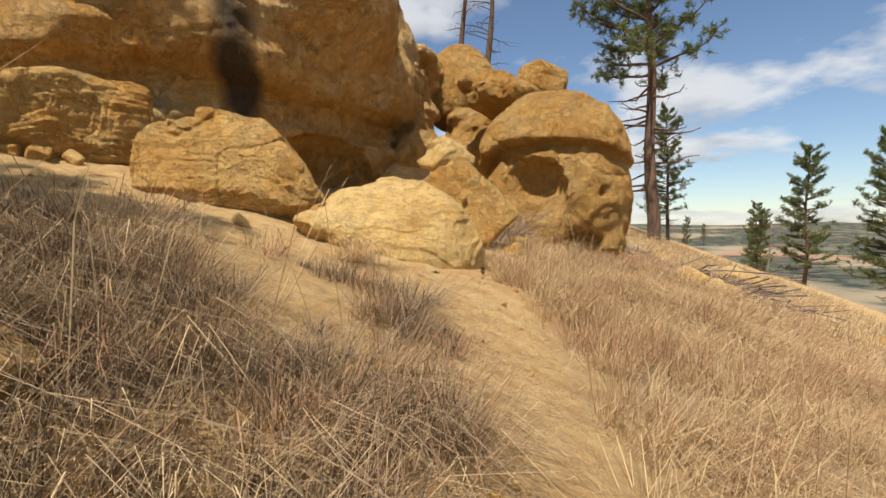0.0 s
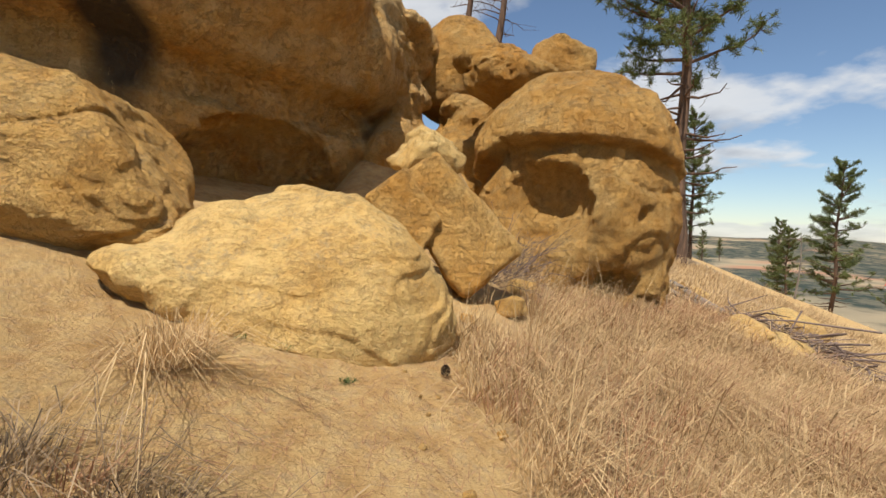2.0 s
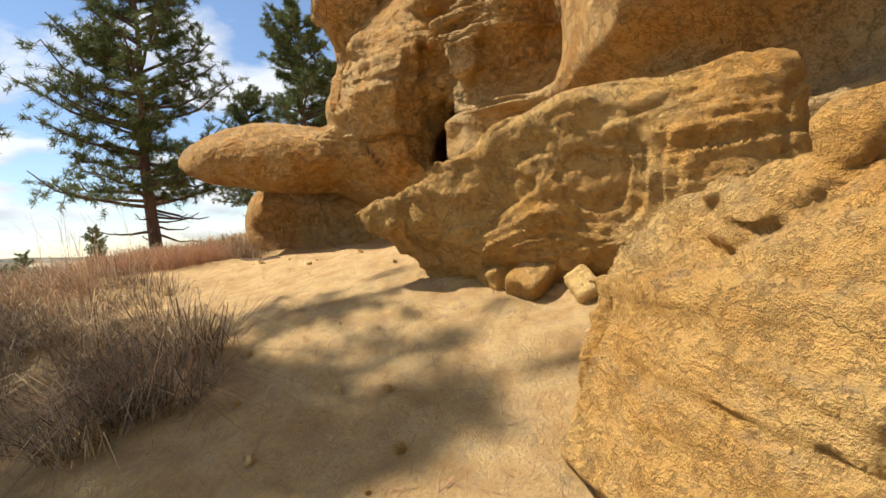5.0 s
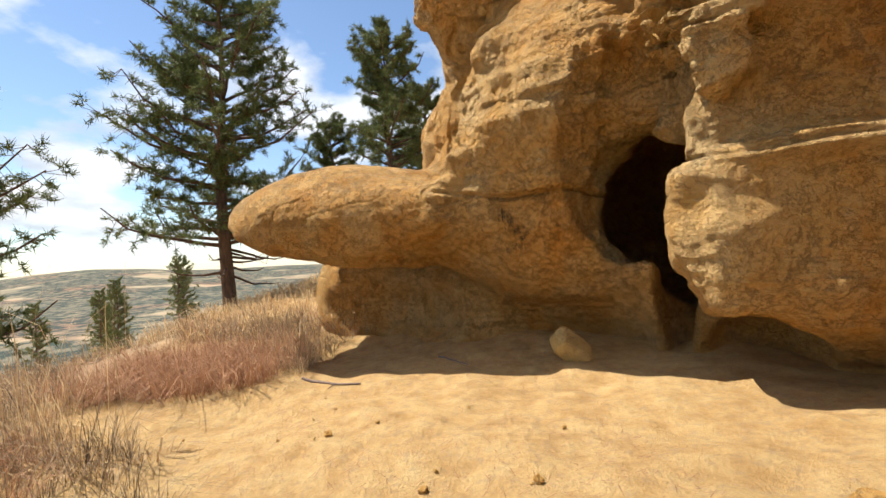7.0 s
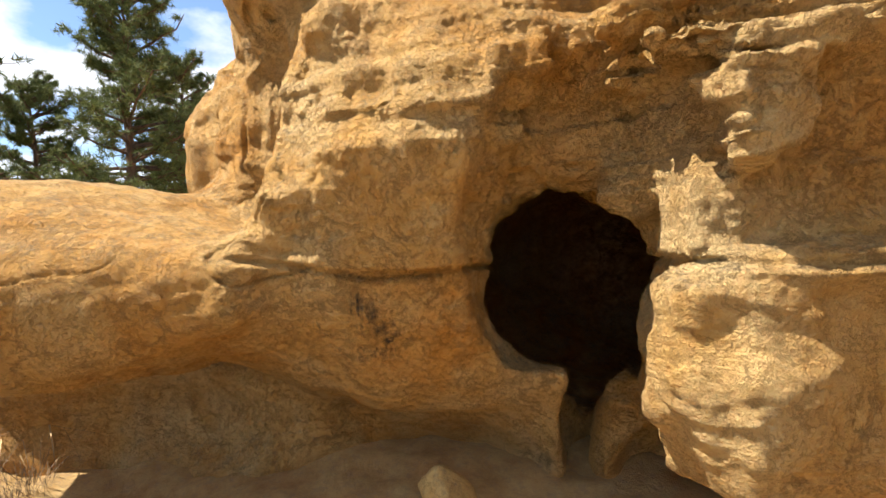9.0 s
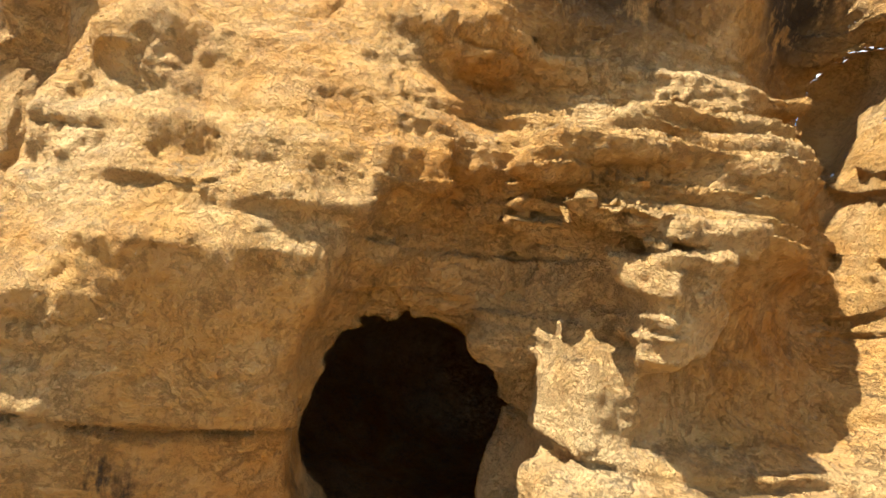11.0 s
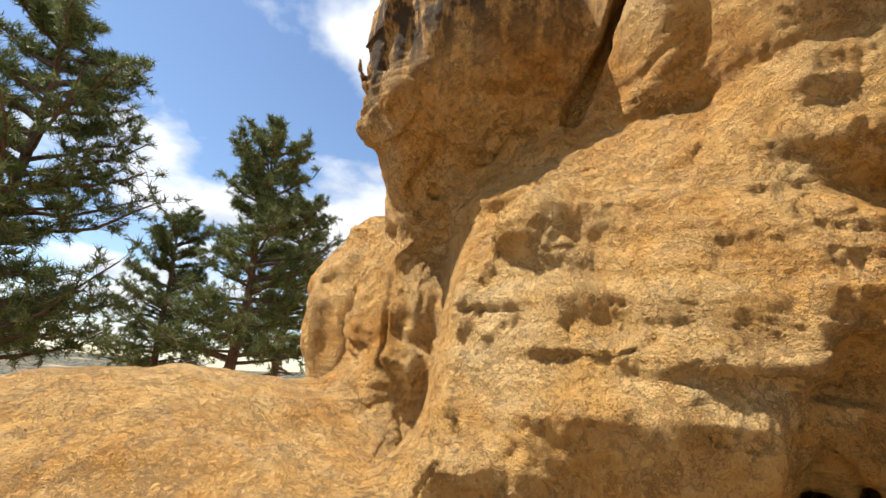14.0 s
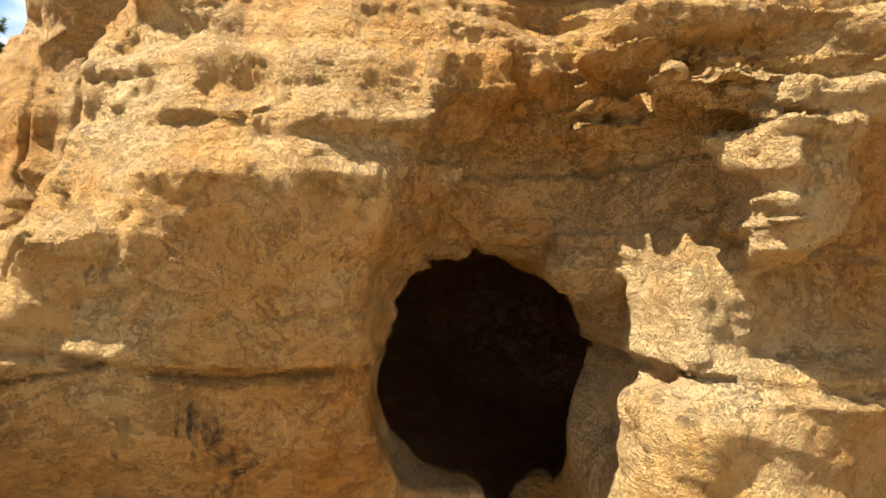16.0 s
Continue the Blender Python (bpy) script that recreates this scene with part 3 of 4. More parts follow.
    d = smax(d, -ell(p, (-2.0, 9.9, 2.35), (0.95, 1.5, 0.95), (0, 0, -35)), 0.08)
    near = np.abs(d) < 0.6
    q = p[near]
    qu, qn = u[near], n[near]
    here = step(-1.2, -0.8, qu) * step(3.3, 2.7, qu) * step(-2.0, -1.2, qn)
    lay = np.maximum(step(0.1, 0.5, vnoise(q + 9, 1.3)) * step(4.2, 4.9, q[:, 2]) * (1 - here) * step(-0.5, 0.5, qu), here * step(1.1, 1.35, qu) * step(4.85, 5.05, q[:, 2]) * step(5.95, 5.75, q[:, 2]))
    d[near] += (0.085 * fbm(q, 1.4, 2) + 0.04 * fbm(q + 31, 0.4, 4, 0.55)) * (1 - 0.7 * np.maximum(here, step(-0.6, -1.0, qu) * step(5.2, 4.8, q[:, 2]))) + lay * bedding(q, 0.085, 0.05)
    wear = step(-0.25, 0.25, vnoise(q + 70, 1.5))
    d[near] += (creases(q, 1.0, 0.035, 0.06) * wear + flakes(q + 5, 0.9, 0.13) * (0.3 + 0.7 * wear)) * (1 - 0.8 * np.maximum(here, step(-0.6, -1.0, qu) * step(5.2, 4.8, q[:, 2]))) - 0.01 * ridged(q + 11, 0.5)
    # flutes worn down the column under the bulge
    d[near] += step(-0.6, -0.95, qu) * step(4.6, 5.0, q[:, 2]) * 0.07 * vnoise(q * np.array([1, 1, 0.22], np.float32), 0.2)
    # broken, flaky rock inside the hood
    hood = here * step(0.62, 0.8, qu) * step(1.9, 1.5, qu) * step(4.3, 4.6, q[:, 2]) * step(5.5, 5.2, q[:, 2])
    d[near] += hood * (0.05 * ridged(q + 41, 0.3, 3) + bedding(q, 0.07, 0.02))
    # the long bedding crack on both sides of the cave
    zc = np.where(qu < 1.0, 4.09 - 0.16 * np.minimum(qu + 0.1, 0), 4.12) + 0.025 * vnoise(q + 3, 0.5)
    d[near] += 0.045 * np.exp(-((q[:, 2] - zc) / 0.018) ** 2) * step(-0.85, -0.6, qu) * step(2.7, 2.3, qu)
    if fine:
        d[near] += relief(q, step(3.95, 4.3, q[:, 2]) * step(6.6, 6.2, q[:, 2]) * step(-1.1, -0.7, qu)) * (0.45 + 0.55 * step(-1.1, -0.7, qu)) * step(3.25, 2.6, qu) * step(7.3, 6.8, q[:, 2])
    return d


def relief(q, rough):
    """Fine broken relief: chips, hairline cracks and pits; rough says where the stone is flaking."""
    lean = q * np.array([1, 1, 1.6], np.float32)
    where = step(-0.2, 0.2, vnoise(q + 55, 0.6))
    out = flakes(lean + 7, 0.34, 0.035) * (0.25 + 0.75 * rough * where)
    out = out + creases(lean + 2, 0.42, 0.02, 0.022) * where + creases(lean + 29, 0.2, 0.03, 0.012) * rough * (1 - where)
    return out - (0.004 + 0.005 * rough) * ridged(q + 19, 0.13, 3, 0.6)


def refine(field, places, quads, inside, levels):
    """Splits the quads whose places lie inside(places) into four, and lays the new skin on field again."""
    for level in range(levels):
        pick = inside(places[quads].mean(1))
        some, rest = quads[pick], quads[~pick]
        pairs = np.sort(np.stack([some, np.roll(some, -1, 1)], -1).reshape(-1, 2), 1)
        code, back = np.unique(pairs[:, 0].astype(np.int64) * len(places) + pairs[:, 1], return_inverse=True)
        mids = (places[code // len(places)] + places[code % len(places)]) / 2
        hearts = places[some].mean(1)
        m = back.reshape(-1, 4) + len(places)
        h = np.arange(len(some)) + len(places) + len(mids)
        parts = [np.stack([some[:, k], m[:, k], h, m[:, (k + 3) % 4]], 1) for k in range(4)]
        places = np.concatenate([places, mids, hearts]).astype(np.float32)
        quads = np.concatenate([rest] + parts)
    pick = inside(places[quads].mean(1))
    some = quads[pick]
    corner = places[some]
    flat = np.cross(corner[:, 2] - corner[:, 0], corner[:, 3] - corner[:, 1])
    normal = np.stack([np.bincount(some.ravel(), np.repeat(flat[:, k], 4), len(places)) for k in range(3)], 1)
    used = np.unique(some)
    normal = normal[used] / (np.linalg.norm(normal[used], axis=1)[:, None] + 1e-9)
    p = places[used]
    for share in (1.0, 0.7):
        p = p - (np.clip(field(p) * share, -0.06, 0.06)[:, None] * normal).astype(np.float32)
    places[used] = p
    return places, quads


def by_the_cave(c):
    u, n = cave_frame(c)
    return (u > -2.5) & (u < 3.3) & (n > -2.0) & (n < 1.5) & (c[:, 2] > 2.6) & (c[:, 2] < 7.3)


cp, cq = surface(cliff_field, (-18.5, 1.0, 1.6), (3.0, 17.5, 10.3), 0.054)
cp, cq = refine(lambda p: cliff_field(p, True), cp, cq, by_the_cave, 2)
cliff = thing("sandstone_cliff", mesh_of("sandstone_cliff", cp, cq, M_CLIFF),
              "overhanging ochre sandstone cliff with caves and dark streaks", "cliff", kind="structure")

# ---- boulders ----


def rock(name, label, field, low, high, cell, mat, rough=(0.05, 0.4), beds=0.0, group="fallen boulders", crack=0.03, split=0.0, split_to=7.0):
    def full(p):
        d = field(p)
        near = np.abs(d) < 0.5
        q = p[near]
        d[near] += rough[0] * fbm(q, rough[1], 4, 0.55) + creases(q, 0.7, 0.04, crack) + flakes(q + 3, rough[1] * 1.5, rough[0] * 1.8) - 0.2 * rough[0] * ridged(q + 8, rough[1] * 0.7)
        if beds:
            d[near] += bedding(q, 0.08, beds) * step(-0.1, 0.3, vnoise(q + 20, 0.7))
        return d
    ps, qs = surface(full, low, high, cell)
    if split:
        ps, qs = refine(lambda p: full(p) + split * relief(p, 0.8), ps, qs, lambda c: c[:, 1] < split_to, 1)
    base = Vector((float(ps[:, 0].mean()), float(ps[:, 1].mean()), float(ps[:, 2].min())))
    me = mesh_of(name, ps - np.array(base), qs, mat)
    return thing(name, me, label, "boulder", group, place=Matrix.Translation(base))


def boulder_a(p):
    d = box(p, (-2.35, 6.15, 2.14), (1.08, 0.72, 0.64), (0, 0, 24), 0.1)
    d = smax(d, plane(p, (-2.6, 5.56, 2.12), (0.15, -1, 0.55)), 0.05)
    d = smax(d, plane(p, (-2.4, 5.5, 1.85), (0.1, -1, -0.9)), 0.03)
    d = smax(d, plane(p, (-1.62, 6.1, 2.35), (1, 0.1, 0.72)), 0.06)
    d = smax(d, plane(p, (-3.32, 5.7, 2.3), (-1, -0.3, 0.36)), 0.05)
    d = smax(d, plane(p, (-2.9, 6.1, 2.74), (-0.12, 0.1, 1)), 0.06)
    # a broken block left on the crest, and a small one near the end
    d = smin(d, box(p, (-2.42, 6.2, 2.77), (0.34, 0.2, 0.07), (0, 5, 24), 0.03), 0.04)
    d = smin(d, box(p, (-2.95, 5.95, 2.68), (0.13, 0.1, 0.08), (10, 14, 40), 0.04), 0.03)
    return d


def boulder_b(p):
    d = ell(p, (-0.36, 6.12, 1.2), (1.06, 0.82, 0.9), (4, 12, 12))
    d = smax(d, plane(p, (-0.45, 5.52, 1.5), (-0.1, -1, 0.7)), 0.3)
    d = smin(d, ell(p, (-1.02, 5.7, 1.42), (0.4, 0.3, 0.16), (0, 14, 15)), 0.15)
    return smax(d, -ell(p, (-1.2, 5.35, 1.0), (0.6, 0.5, 0.3), (0, 14, 0)), 0.06)


def boulder_c(p):
    d = box(p, (-4.8, 6.1, 2.8), (0.55, 1.25, 0.62), (0, 0, -28), 0.12)
    d = smax(d, plane(p, (-5.1, 5.5, 3.02), (-0.25, -0.36, 1)), 0.06)
    d = smax(d, plane(p, (-4.6, 5.55, 2.45), (0.85, -0.6, -0.75)), 0.08)
    d = smax(d, plane(p, (-5.3, 5.2, 2.55), (-0.6, -1, -0.9)), 0.08)
    return smin(d, box(p, (-4.9, 6.75, 3.28), (0.3, 0.45, 0.07), (12, 0, -28), 0.03), 0.03)


def slab_a(p):
    d = box(p, (0.36, 7.3, 1.9), (0.42, 0.11, 0.25), (-14, 50, -8), 0.05)
    return smax(d, plane(p, (0.5, 7.2, 1.55), (0.9, -0.1, -0.5)), 0.03)


def slab_b(p):
    d = box(p, (0.75, 7.42, 1.85), (0.66, 0.16, 0.36), (-14, 48, -12), 0.06)
    return smax(d, -ell(p, (0.95, 7.05, 1.72), (0.16, 0.2, 0.16)), 0.06)


def skull(p):
    x, y, z = p.T
    d = ell(p, (2.85, 10.3, 2.1), (1.5, 1.5, 1.75))
    d = smin(d, ell(p, (3.1, 9.85, 0.7), (0.95, 0.85, 0.9)), 0.25)
    # the crusted cap that overhangs the face
    cap = ell(p, (2.8, 10.35, 2.75), (1.62, 1.62, 1.5), (0, 6, 0))
    cap = smax(cap, -plane(p, (2.9, 9.0, 2.98), (0.12, 0.28, 1)), 0.05)
    d = smin(d, cap, 0.03)
    d = smin(d, box(p, (1.9, 9.75, 1.1), (0.5, 0.6, 0.35), (0, 0, 20), 0.15), 0.15)
    d = smax(d, -ell(p, (1.95, 9.0, 2.2), (0.78, 0.6, 0.62), (0, 8, -20)), 0.06)
    d = smax(d, -ell(p, (3.35, 8.72, 2.05), (0.13, 0.35, 0.2)), 0.05)
    d = smax(d, -ell(p, (3.05, 9.0, 1.05), (0.45, 0.4, 0.22), (0, -10, 0)), 0.06)
    return smax(d, -ell(p, (3.6, 9.1, 0.85), (0.25, 0.3, 0.16)), 0.05)


rock("boulder", "large ochre sandstone boulder with a flat undercut front and grey lichen", boulder_a, (-3.9, 4.9, 1.1), (-0.8, 7.3, 3.1), 0.03, M_BOULDER, (0.026, 0.5), 0.01, split=0.5)
rock("boulder", "smooth pale sandstone boulder with lichen lying on the sand", boulder_b, (-1.8, 4.9, 0.3), (1.1, 7.5, 2.5), 0.03, M_PALE, (0.035, 0.6), 0.0, crack=0.015, split=0.45)
rock("boulder", "layered ochre sandstone boulder with a pointed end", boulder_c, (-6.1, 4.5, 1.8), (-3.3, 8.0, 3.9), 0.03, M_BOULDER, (0.036, 0.5), 0.016, split=0.6)
rock("rock_slab", "thin tilted ochre sandstone slab leaning on rubble", slab_a, (-0.6, 6.6, 1.0), (1.3, 8.3, 2.9), 0.02, M_BOULDER, (0.014, 0.4), crack=0.01)
rock("rock_slab", "thick tilted ochre sandstone slab with a sunlit edge", slab_b, (-0.4, 6.4, 0.6), (2.0, 8.6, 3.1), 0.02, M_BOULDER, (0.018, 0.4), crack=0.012)
rock("outcrop", "tall skull-shaped sandstone outcrop with hollow sockets and brown crust", skull, (0.7, 7.9, -0.8), (5.0, 12.5, 4.9), 0.045, M_SKULL, (0.04, 0.5), 0.012, "standing outcrops", 0.05)
rock("boulder", "round dark-topped sandstone boulder perched in the gully", lambda p: ell(p, (1.1, 14.0, 5.35), (1.15, 1.1, 1.2)), (-0.6, 12.4, 3.8), (2.8, 15.6, 7.0), 0.05, M_SKULL, (0.035, 0.6), 0.0, "standing outcrops")
rock("outcrop", "dark shaded sandstone filling the crevice below the perched boulder", lambda p: ell(p, (1.6, 13.4, 3.0), (1.3, 0.9, 1.7)), (0.0, 12.2, 0.8), (3.2, 14.6, 5.2), 0.06, M_SKULL, (0.08, 0.6), 0.0, "standing outcrops")
rock("boulder", "flat brown-crusted sandstone block stacked on the outcrop", lambda p: smin(ell(p, (2.0, 11.3, 4.35), (1.0, 0.9, 0.4), (0, 12, 10)), ell(p, (1.7, 11.6, 4.8), (0.75, 0.7, 0.33), (0, 6, 0)), 0.05), (0.6, 10.0, 3.6), (3.4, 12.8, 5.6), 0.04, M_SKULL, (0.03, 0.5), 0.0, "standing outcrops")
rock("boulder", "grey-brown sandstone block stacked behind the outcrop", lambda p: box(p, (2.9, 11.9, 4.95), (0.5, 0.5, 0.42), (0, 20, 20), 0.2), (1.9, 10.9, 4.0), (4.0, 13.0, 6.0), 0.04, M_SKULL, (0.03, 0.5), 0.0, "standing outcrops")
rock("outcrop", "pale sunlit sandstone wall standing in the gully", lambda p: smin(smin(ell(p, (-0.3, 12.9, 3.2), (0.75, 0.9, 1.9)), ell(p, (-0.1, 12.0, 2.9), (0.6, 0.7, 0.9)), 0.2), ell(p, (0.0, 13.4, 5.6), (0.75, 0.8, 0.6)), 0.1), (-1.5, 10.8, 1.6), (1.2, 14.8, 6.6), 0.05, M_CLIFF, (0.09, 0.6), 0.02, "standing outcrops")
rock("rock", "broken grey-topped sandstone chunk lying in the gully", lambda p: box(p, (0.5, 9.6, 2.75), (0.36, 0.32, 0.34), (20, 25, 30), 0.08), (-0.3, 8.8, 2.0), (1.3, 10.4, 3.5), 0.03, M_PALE, (0.04, 0.3), 0.0, "gully stones")


def rubble_lump(seed, size, mat_, cell=None):
    r = np.random.RandomState(seed)
    turn = tuple(r.uniform(-40, 40, 3))
    half = size * r.uniform(0.6, 1.0, 3) * np.array([1, 0.85, 0.65])
    field = lambda p: box(p, (0, 0, 0), tuple(half), turn, size * 0.18) + size * 0.12 * fbm(p + seed * 7.3, size * 1.2, 3)
    e = size * 1.9
    ps, qs = surface(field, (-e, -e, -e), (e, e, e), cell or size / 7)
    ps[:, 2] -= ps[:, 2].min()
    return mesh_of("stone", ps, qs, mat_)


LUMPS = [rubble_lump(k, 0.1, M_BOULDER) for k in range(1, 6)] + [rubble_lump(8, 0.1, M_PALE)]


def stone(x, y, size, k, label, group, name="stone", sink=0.25, z=None, turn=0):
    zz = float(ground_at(x, y)[0]) if z is None else z
    m = Matrix.Translation((x, y, zz - size * sink)) @ pose(0, 0, 0, 0, 0, turn) @ Matrix.Diagonal((size / 0.1, size / 0.1, size / 0.1, 1))
    return thing(name, LUMPS[k % 6], label, "stone", group, place=m)


RUBBLE = ((0.05, 7.55, 0.2, 2), (0.2, 7.0, 0.12, 1), (0.62, 6.85, 0.13, 3), (0.55, 6.55, 0.14, 4), (-0.25, 7.5, 0.16, 0), (-0.1, 7.9, 0.22, 2),
          (0.3, 8.2, 0.25, 1), (0.9, 6.75, 0.1, 0), (0.9, 8.6, 0.2, 3), (0.4, 8.9, 0.22, 4), (1.35, 7.2, 0.15, 2), (1.6, 8.0, 0.22, 0), (0.1, 10.2, 0.3, 1), (0.8, 10.6, 0.3, 2))
for x, y, size, k in RUBBLE:
    stone(x, y, size, k, "broken ochre sandstone chunk in the rubble", "rubble by the slabs", turn=k * 50 + x * 40)
stone(-1.86, 5.02, 0.11, 5, "pale rounded sandstone lump half sunk in sand", "loose stones", sink=0.5, turn=20)
stone(-9.2, 5.5, 0.24, 5, "flat sunlit pale stone on the alcove floor", "loose stones", sink=0.5, turn=70)
stone(-1.45, 1.62, 0.16, 4, "grey lichened stone half buried in grass", "loose stones", turn=10)
for x, y, size in ((-5.15, 5.35, 0.14), (-4.85, 5.45, 0.16), (-4.6, 5.6, 0.12), (-4.4, 5.75, 0.15), (-5.3, 5.6, 0.12), (-4.15, 5.95, 0.12), (-4.7, 5.85, 0.2), (-5.0, 5.9, 0.2)):
    stone(x, y, size, int(x * -20), "crumbling ochre stone under the pointed boulder", "stones under the boulder", sink=0.3, turn=x * 90)
rs = np.random.RandomState(5)
for k in range(90):
    t = rs.rand()
    if k < 40:
        x, y = 0.45 + rs.normal(0, 0.35), 1.6 + 4.6 * rs.rand()
    elif k < 70:
        x, y = -7.5 + rs.normal(0, 1.4), 3.6 + rs.normal(0, 0.8)
    else:
        x, y = -3.2 + rs.normal(0, 1.4), 4.6 + rs.normal(0, 0.35)
    stone(x, y, 0.01 + 0.02 * rs.rand() ** 2, k, "small pale pebble lying on the sandy path", "pebbles on the path", "pebble", turn=k * 37)
for x, y, size, k, lab in ((5.9, 10.6, 0.5, 5, "flat grey-white stone lying in dry grass"), (6.7, 10.7, 0.45, 5, "flat grey-white stone lying in dry grass"), (9.0, 13.4, 0.8, 5, "long pale boulder lying on the slope"),
                           (9.9, 10.1, 0.5, 0, "dark weathered boulder on the grassy slope"), (8.3, 9.6, 0.18, 5, "small pale stone in dry grass"), (9.2, 10.4, 0.2, 5, "small pale stone in dry grass"), (6.2, 13.6, 0.25, 2, "yellow sandstone lump beside a log"), (6.5, 13.2, 0.3, 5, "pale sandstone lump on the slope")):
    ob = stone(x, y, size, k, lab, "stones on the slope", turn=k * 30 + x * 20)
    ob.matrix_basis = ob.matrix_basis @ Matrix.Diagonal((1, 1, 0.55, 1))

# ---- pines ----


def tube(path, radii, sides=7):
    """Places and quads of a tapered tube along a line of places."""
    path, out, quads = np.asarray(path, float), [], []
    for i, (c, r) in enumerate(zip(path, radii)):
        d = path[min(i + 1, len(path) - 1)] - path[max(i - 1, 0)]
        d = d / (np.linalg.norm(d) + 1e-9)
        u = np.cross(d, (0.3, 0.9, 0.1) if abs(d[2]) > 0.8 else (0, 0, 1))
        u /= np.linalg.norm(u)
        v = np.cross(d, u)
        a = np.arange(sides) * 2 * np.pi / sides
        out.append(c + r * (np.cos(a)[:, None] * u + np.sin(a)[:, None] * v))
    for i in range(len(path) - 1):
        for k in range(sides):
            a, b = i * sides + k, i * sides + (k + 1) % sides
            quads.append((a, b, b + sides, a + sides))
    return np.concatenate(out), np.array(quads)


def gather(pieces):
    ps, qs, n = [], [], 0
    for p, q in pieces:
        ps.append(p)
        qs.append(q + n)
        n += len(p)
    return np.concatenate(ps), np.concatenate(qs)


def pine(seed, tall, bare, spread, limbs, tufts, needles, label, place, girth=0.02):
    """A pine: trunk with bark, limbs (some dead), and a crown of needle tufts with gaps between the boughs."""
    r = np.random.RandomState(seed)
    lean = r.normal(0, 0.02, 2) * tall
    hs = np.linspace(-0.6, tall, 12)
    spine = np.stack([lean[0] * (hs / tall) ** 2 + 0.08 * np.sin(hs * 0.9 + seed), lean[1] * (hs / tall) ** 2 + 0.08 * np.cos(hs * 0.7), hs], 1)
    trunk = tube(spine, tall * girth * (1 - 0.93 * np.clip(hs / tall, 0, 1) ** 0.9) + 0.02, 9)
    wood, tips = [], []
    for k in range(limbs):
        f = (k + r.rand()) / limbs
        dead = f < bare
        h = tall * (0.12 + 0.86 * f)
        base = np.array([np.interp(h, hs, spine[:, j]) for j in range(3)])
        az = r.rand() * 6.283
        shape = math.sin(min(1.0, 0.25 + (1 - (f - bare) / (1 - bare)) * 0.8) * 1.6) if not dead else 0.55
        length = spread * max(0.12, shape) * r.uniform(0.55, 1.1)
        rise = r.uniform(-0.15, 0.25) + 0.55 * f - (0.25 if dead else 0)
        s = np.linspace(0, 1, 6)
        out = np.stack([np.cos(az) * s, np.sin(az) * s, rise * s - 0.35 * s * s + 0.45 * s ** 3], 1) * length
        out += r.normal(0, 0.03, (6, 3)) * length * s[:, None]
        line = base + out
        wood.append(tube(line, (0.035 + 0.012 * length) * (1 - 0.85 * s) + 0.006, 5))
        for j in range(tufts if not dead else 5):
            g = r.uniform(0.35, 1.0)
            at = np.array([np.interp(g, s, line[:, c]) for c in range(3)])
            side = r.normal(0, 1, 3) * np.array([1, 1, 0.55])
            side *= length * r.uniform(0.08, 0.26) / np.linalg.norm(side)
            tip = at + side + np.array([0, 0, 0.05])
            wood.append(tube(np.stack([at, at + side * 0.55 + (0, 0, -0.02), tip]), (0.011, 0.008, 0.004), 3))
            if not dead:
                tips.append((tip, side / np.linalg.norm(side)))
    c = np.repeat(np.array([t[0] for t in tips]), needles, 0)
    d = np.repeat(np.array([t[1] for t in tips]), needles, 0)
    n = len(c)
    way = r.normal(0, 1, (n, 3)) + 0.7 * d + (0, 0, 0.35)
    way /= np.linalg.norm(way, axis=1)[:, None]
    wide = np.cross(way, r.normal(0, 1, (n, 3)))
    wide /= np.linalg.norm(wide, axis=1)[:, None]
    c = c - d * r.uniform(0, 0.3, (n, 1)) + r.normal(0, 0.03, (n, 3))
    long_ = r.uniform(0.16, 0.3, (n, 1))
    wv = r.uniform(0.011, 0.02, (n, 1))
    pts = np.stack([c - wide * wv, c + wide * wv, c + way * long_], 1).reshape(-1, 3)
    tree = thing("pine_tree", None, label, "pine tree", "pines", place=place)
    part("trunk", mesh_of("trunk", *trunk, M_BARK), tree)
    tagged(part("branchwork", mesh_of("branchwork", *gather(wood), M_BARK), tree, "grey-brown bare boughs and twigs"), kind="stuff")
    part("crown", mesh_of("crown", pts, np.arange(n * 3).reshape(-1, 3), M_NEEDLE, False), tree, "clumped dark green needles with gaps")
    return tree


def stand(x, y, turn=0.0, size=1.0, sink=0.2, z=None):
    zz = float(ground_at(x, y)[0]) if z is None else z
    return Matrix.Translation((x, y, zz - sink)) @ pose(0, 0, 0, 0, 0, turn) @ Matrix.Diagonal((size, size, size, 1))


full_pine = pine(3, 12.5, 0.1, 3.4, 110, 24, 34, "tall full pine with dense dark green needle clumps", stand(-20.5, -3.0, 30, 0.92))
old_pine = pine(11, 17.0, 0.34, 3.9, 80, 30, 36, "tall pine with reddish bark and dead lower boughs", stand(10.35, 21.6, 200, z=1.0), 0.017)
slim_pine = pine(23, 13.5, 0.12, 2.3, 90, 15, 26, "slim dark green pine on the valley slope", stand(32.5, 40.0, 0, z=-5.2), 0.013)
for x, y, turn, size in ((-22.6, 2.3, 140, 0.8), (-25.5, -0.3, 250, 0.6), (-28.0, 3.4, 60, 0.75), (-13.6, -7.2, 200, 0.95), (6.8, -1.0, 10, 0.6)):
    copy_thing(full_pine, stand(x, y, turn, size))
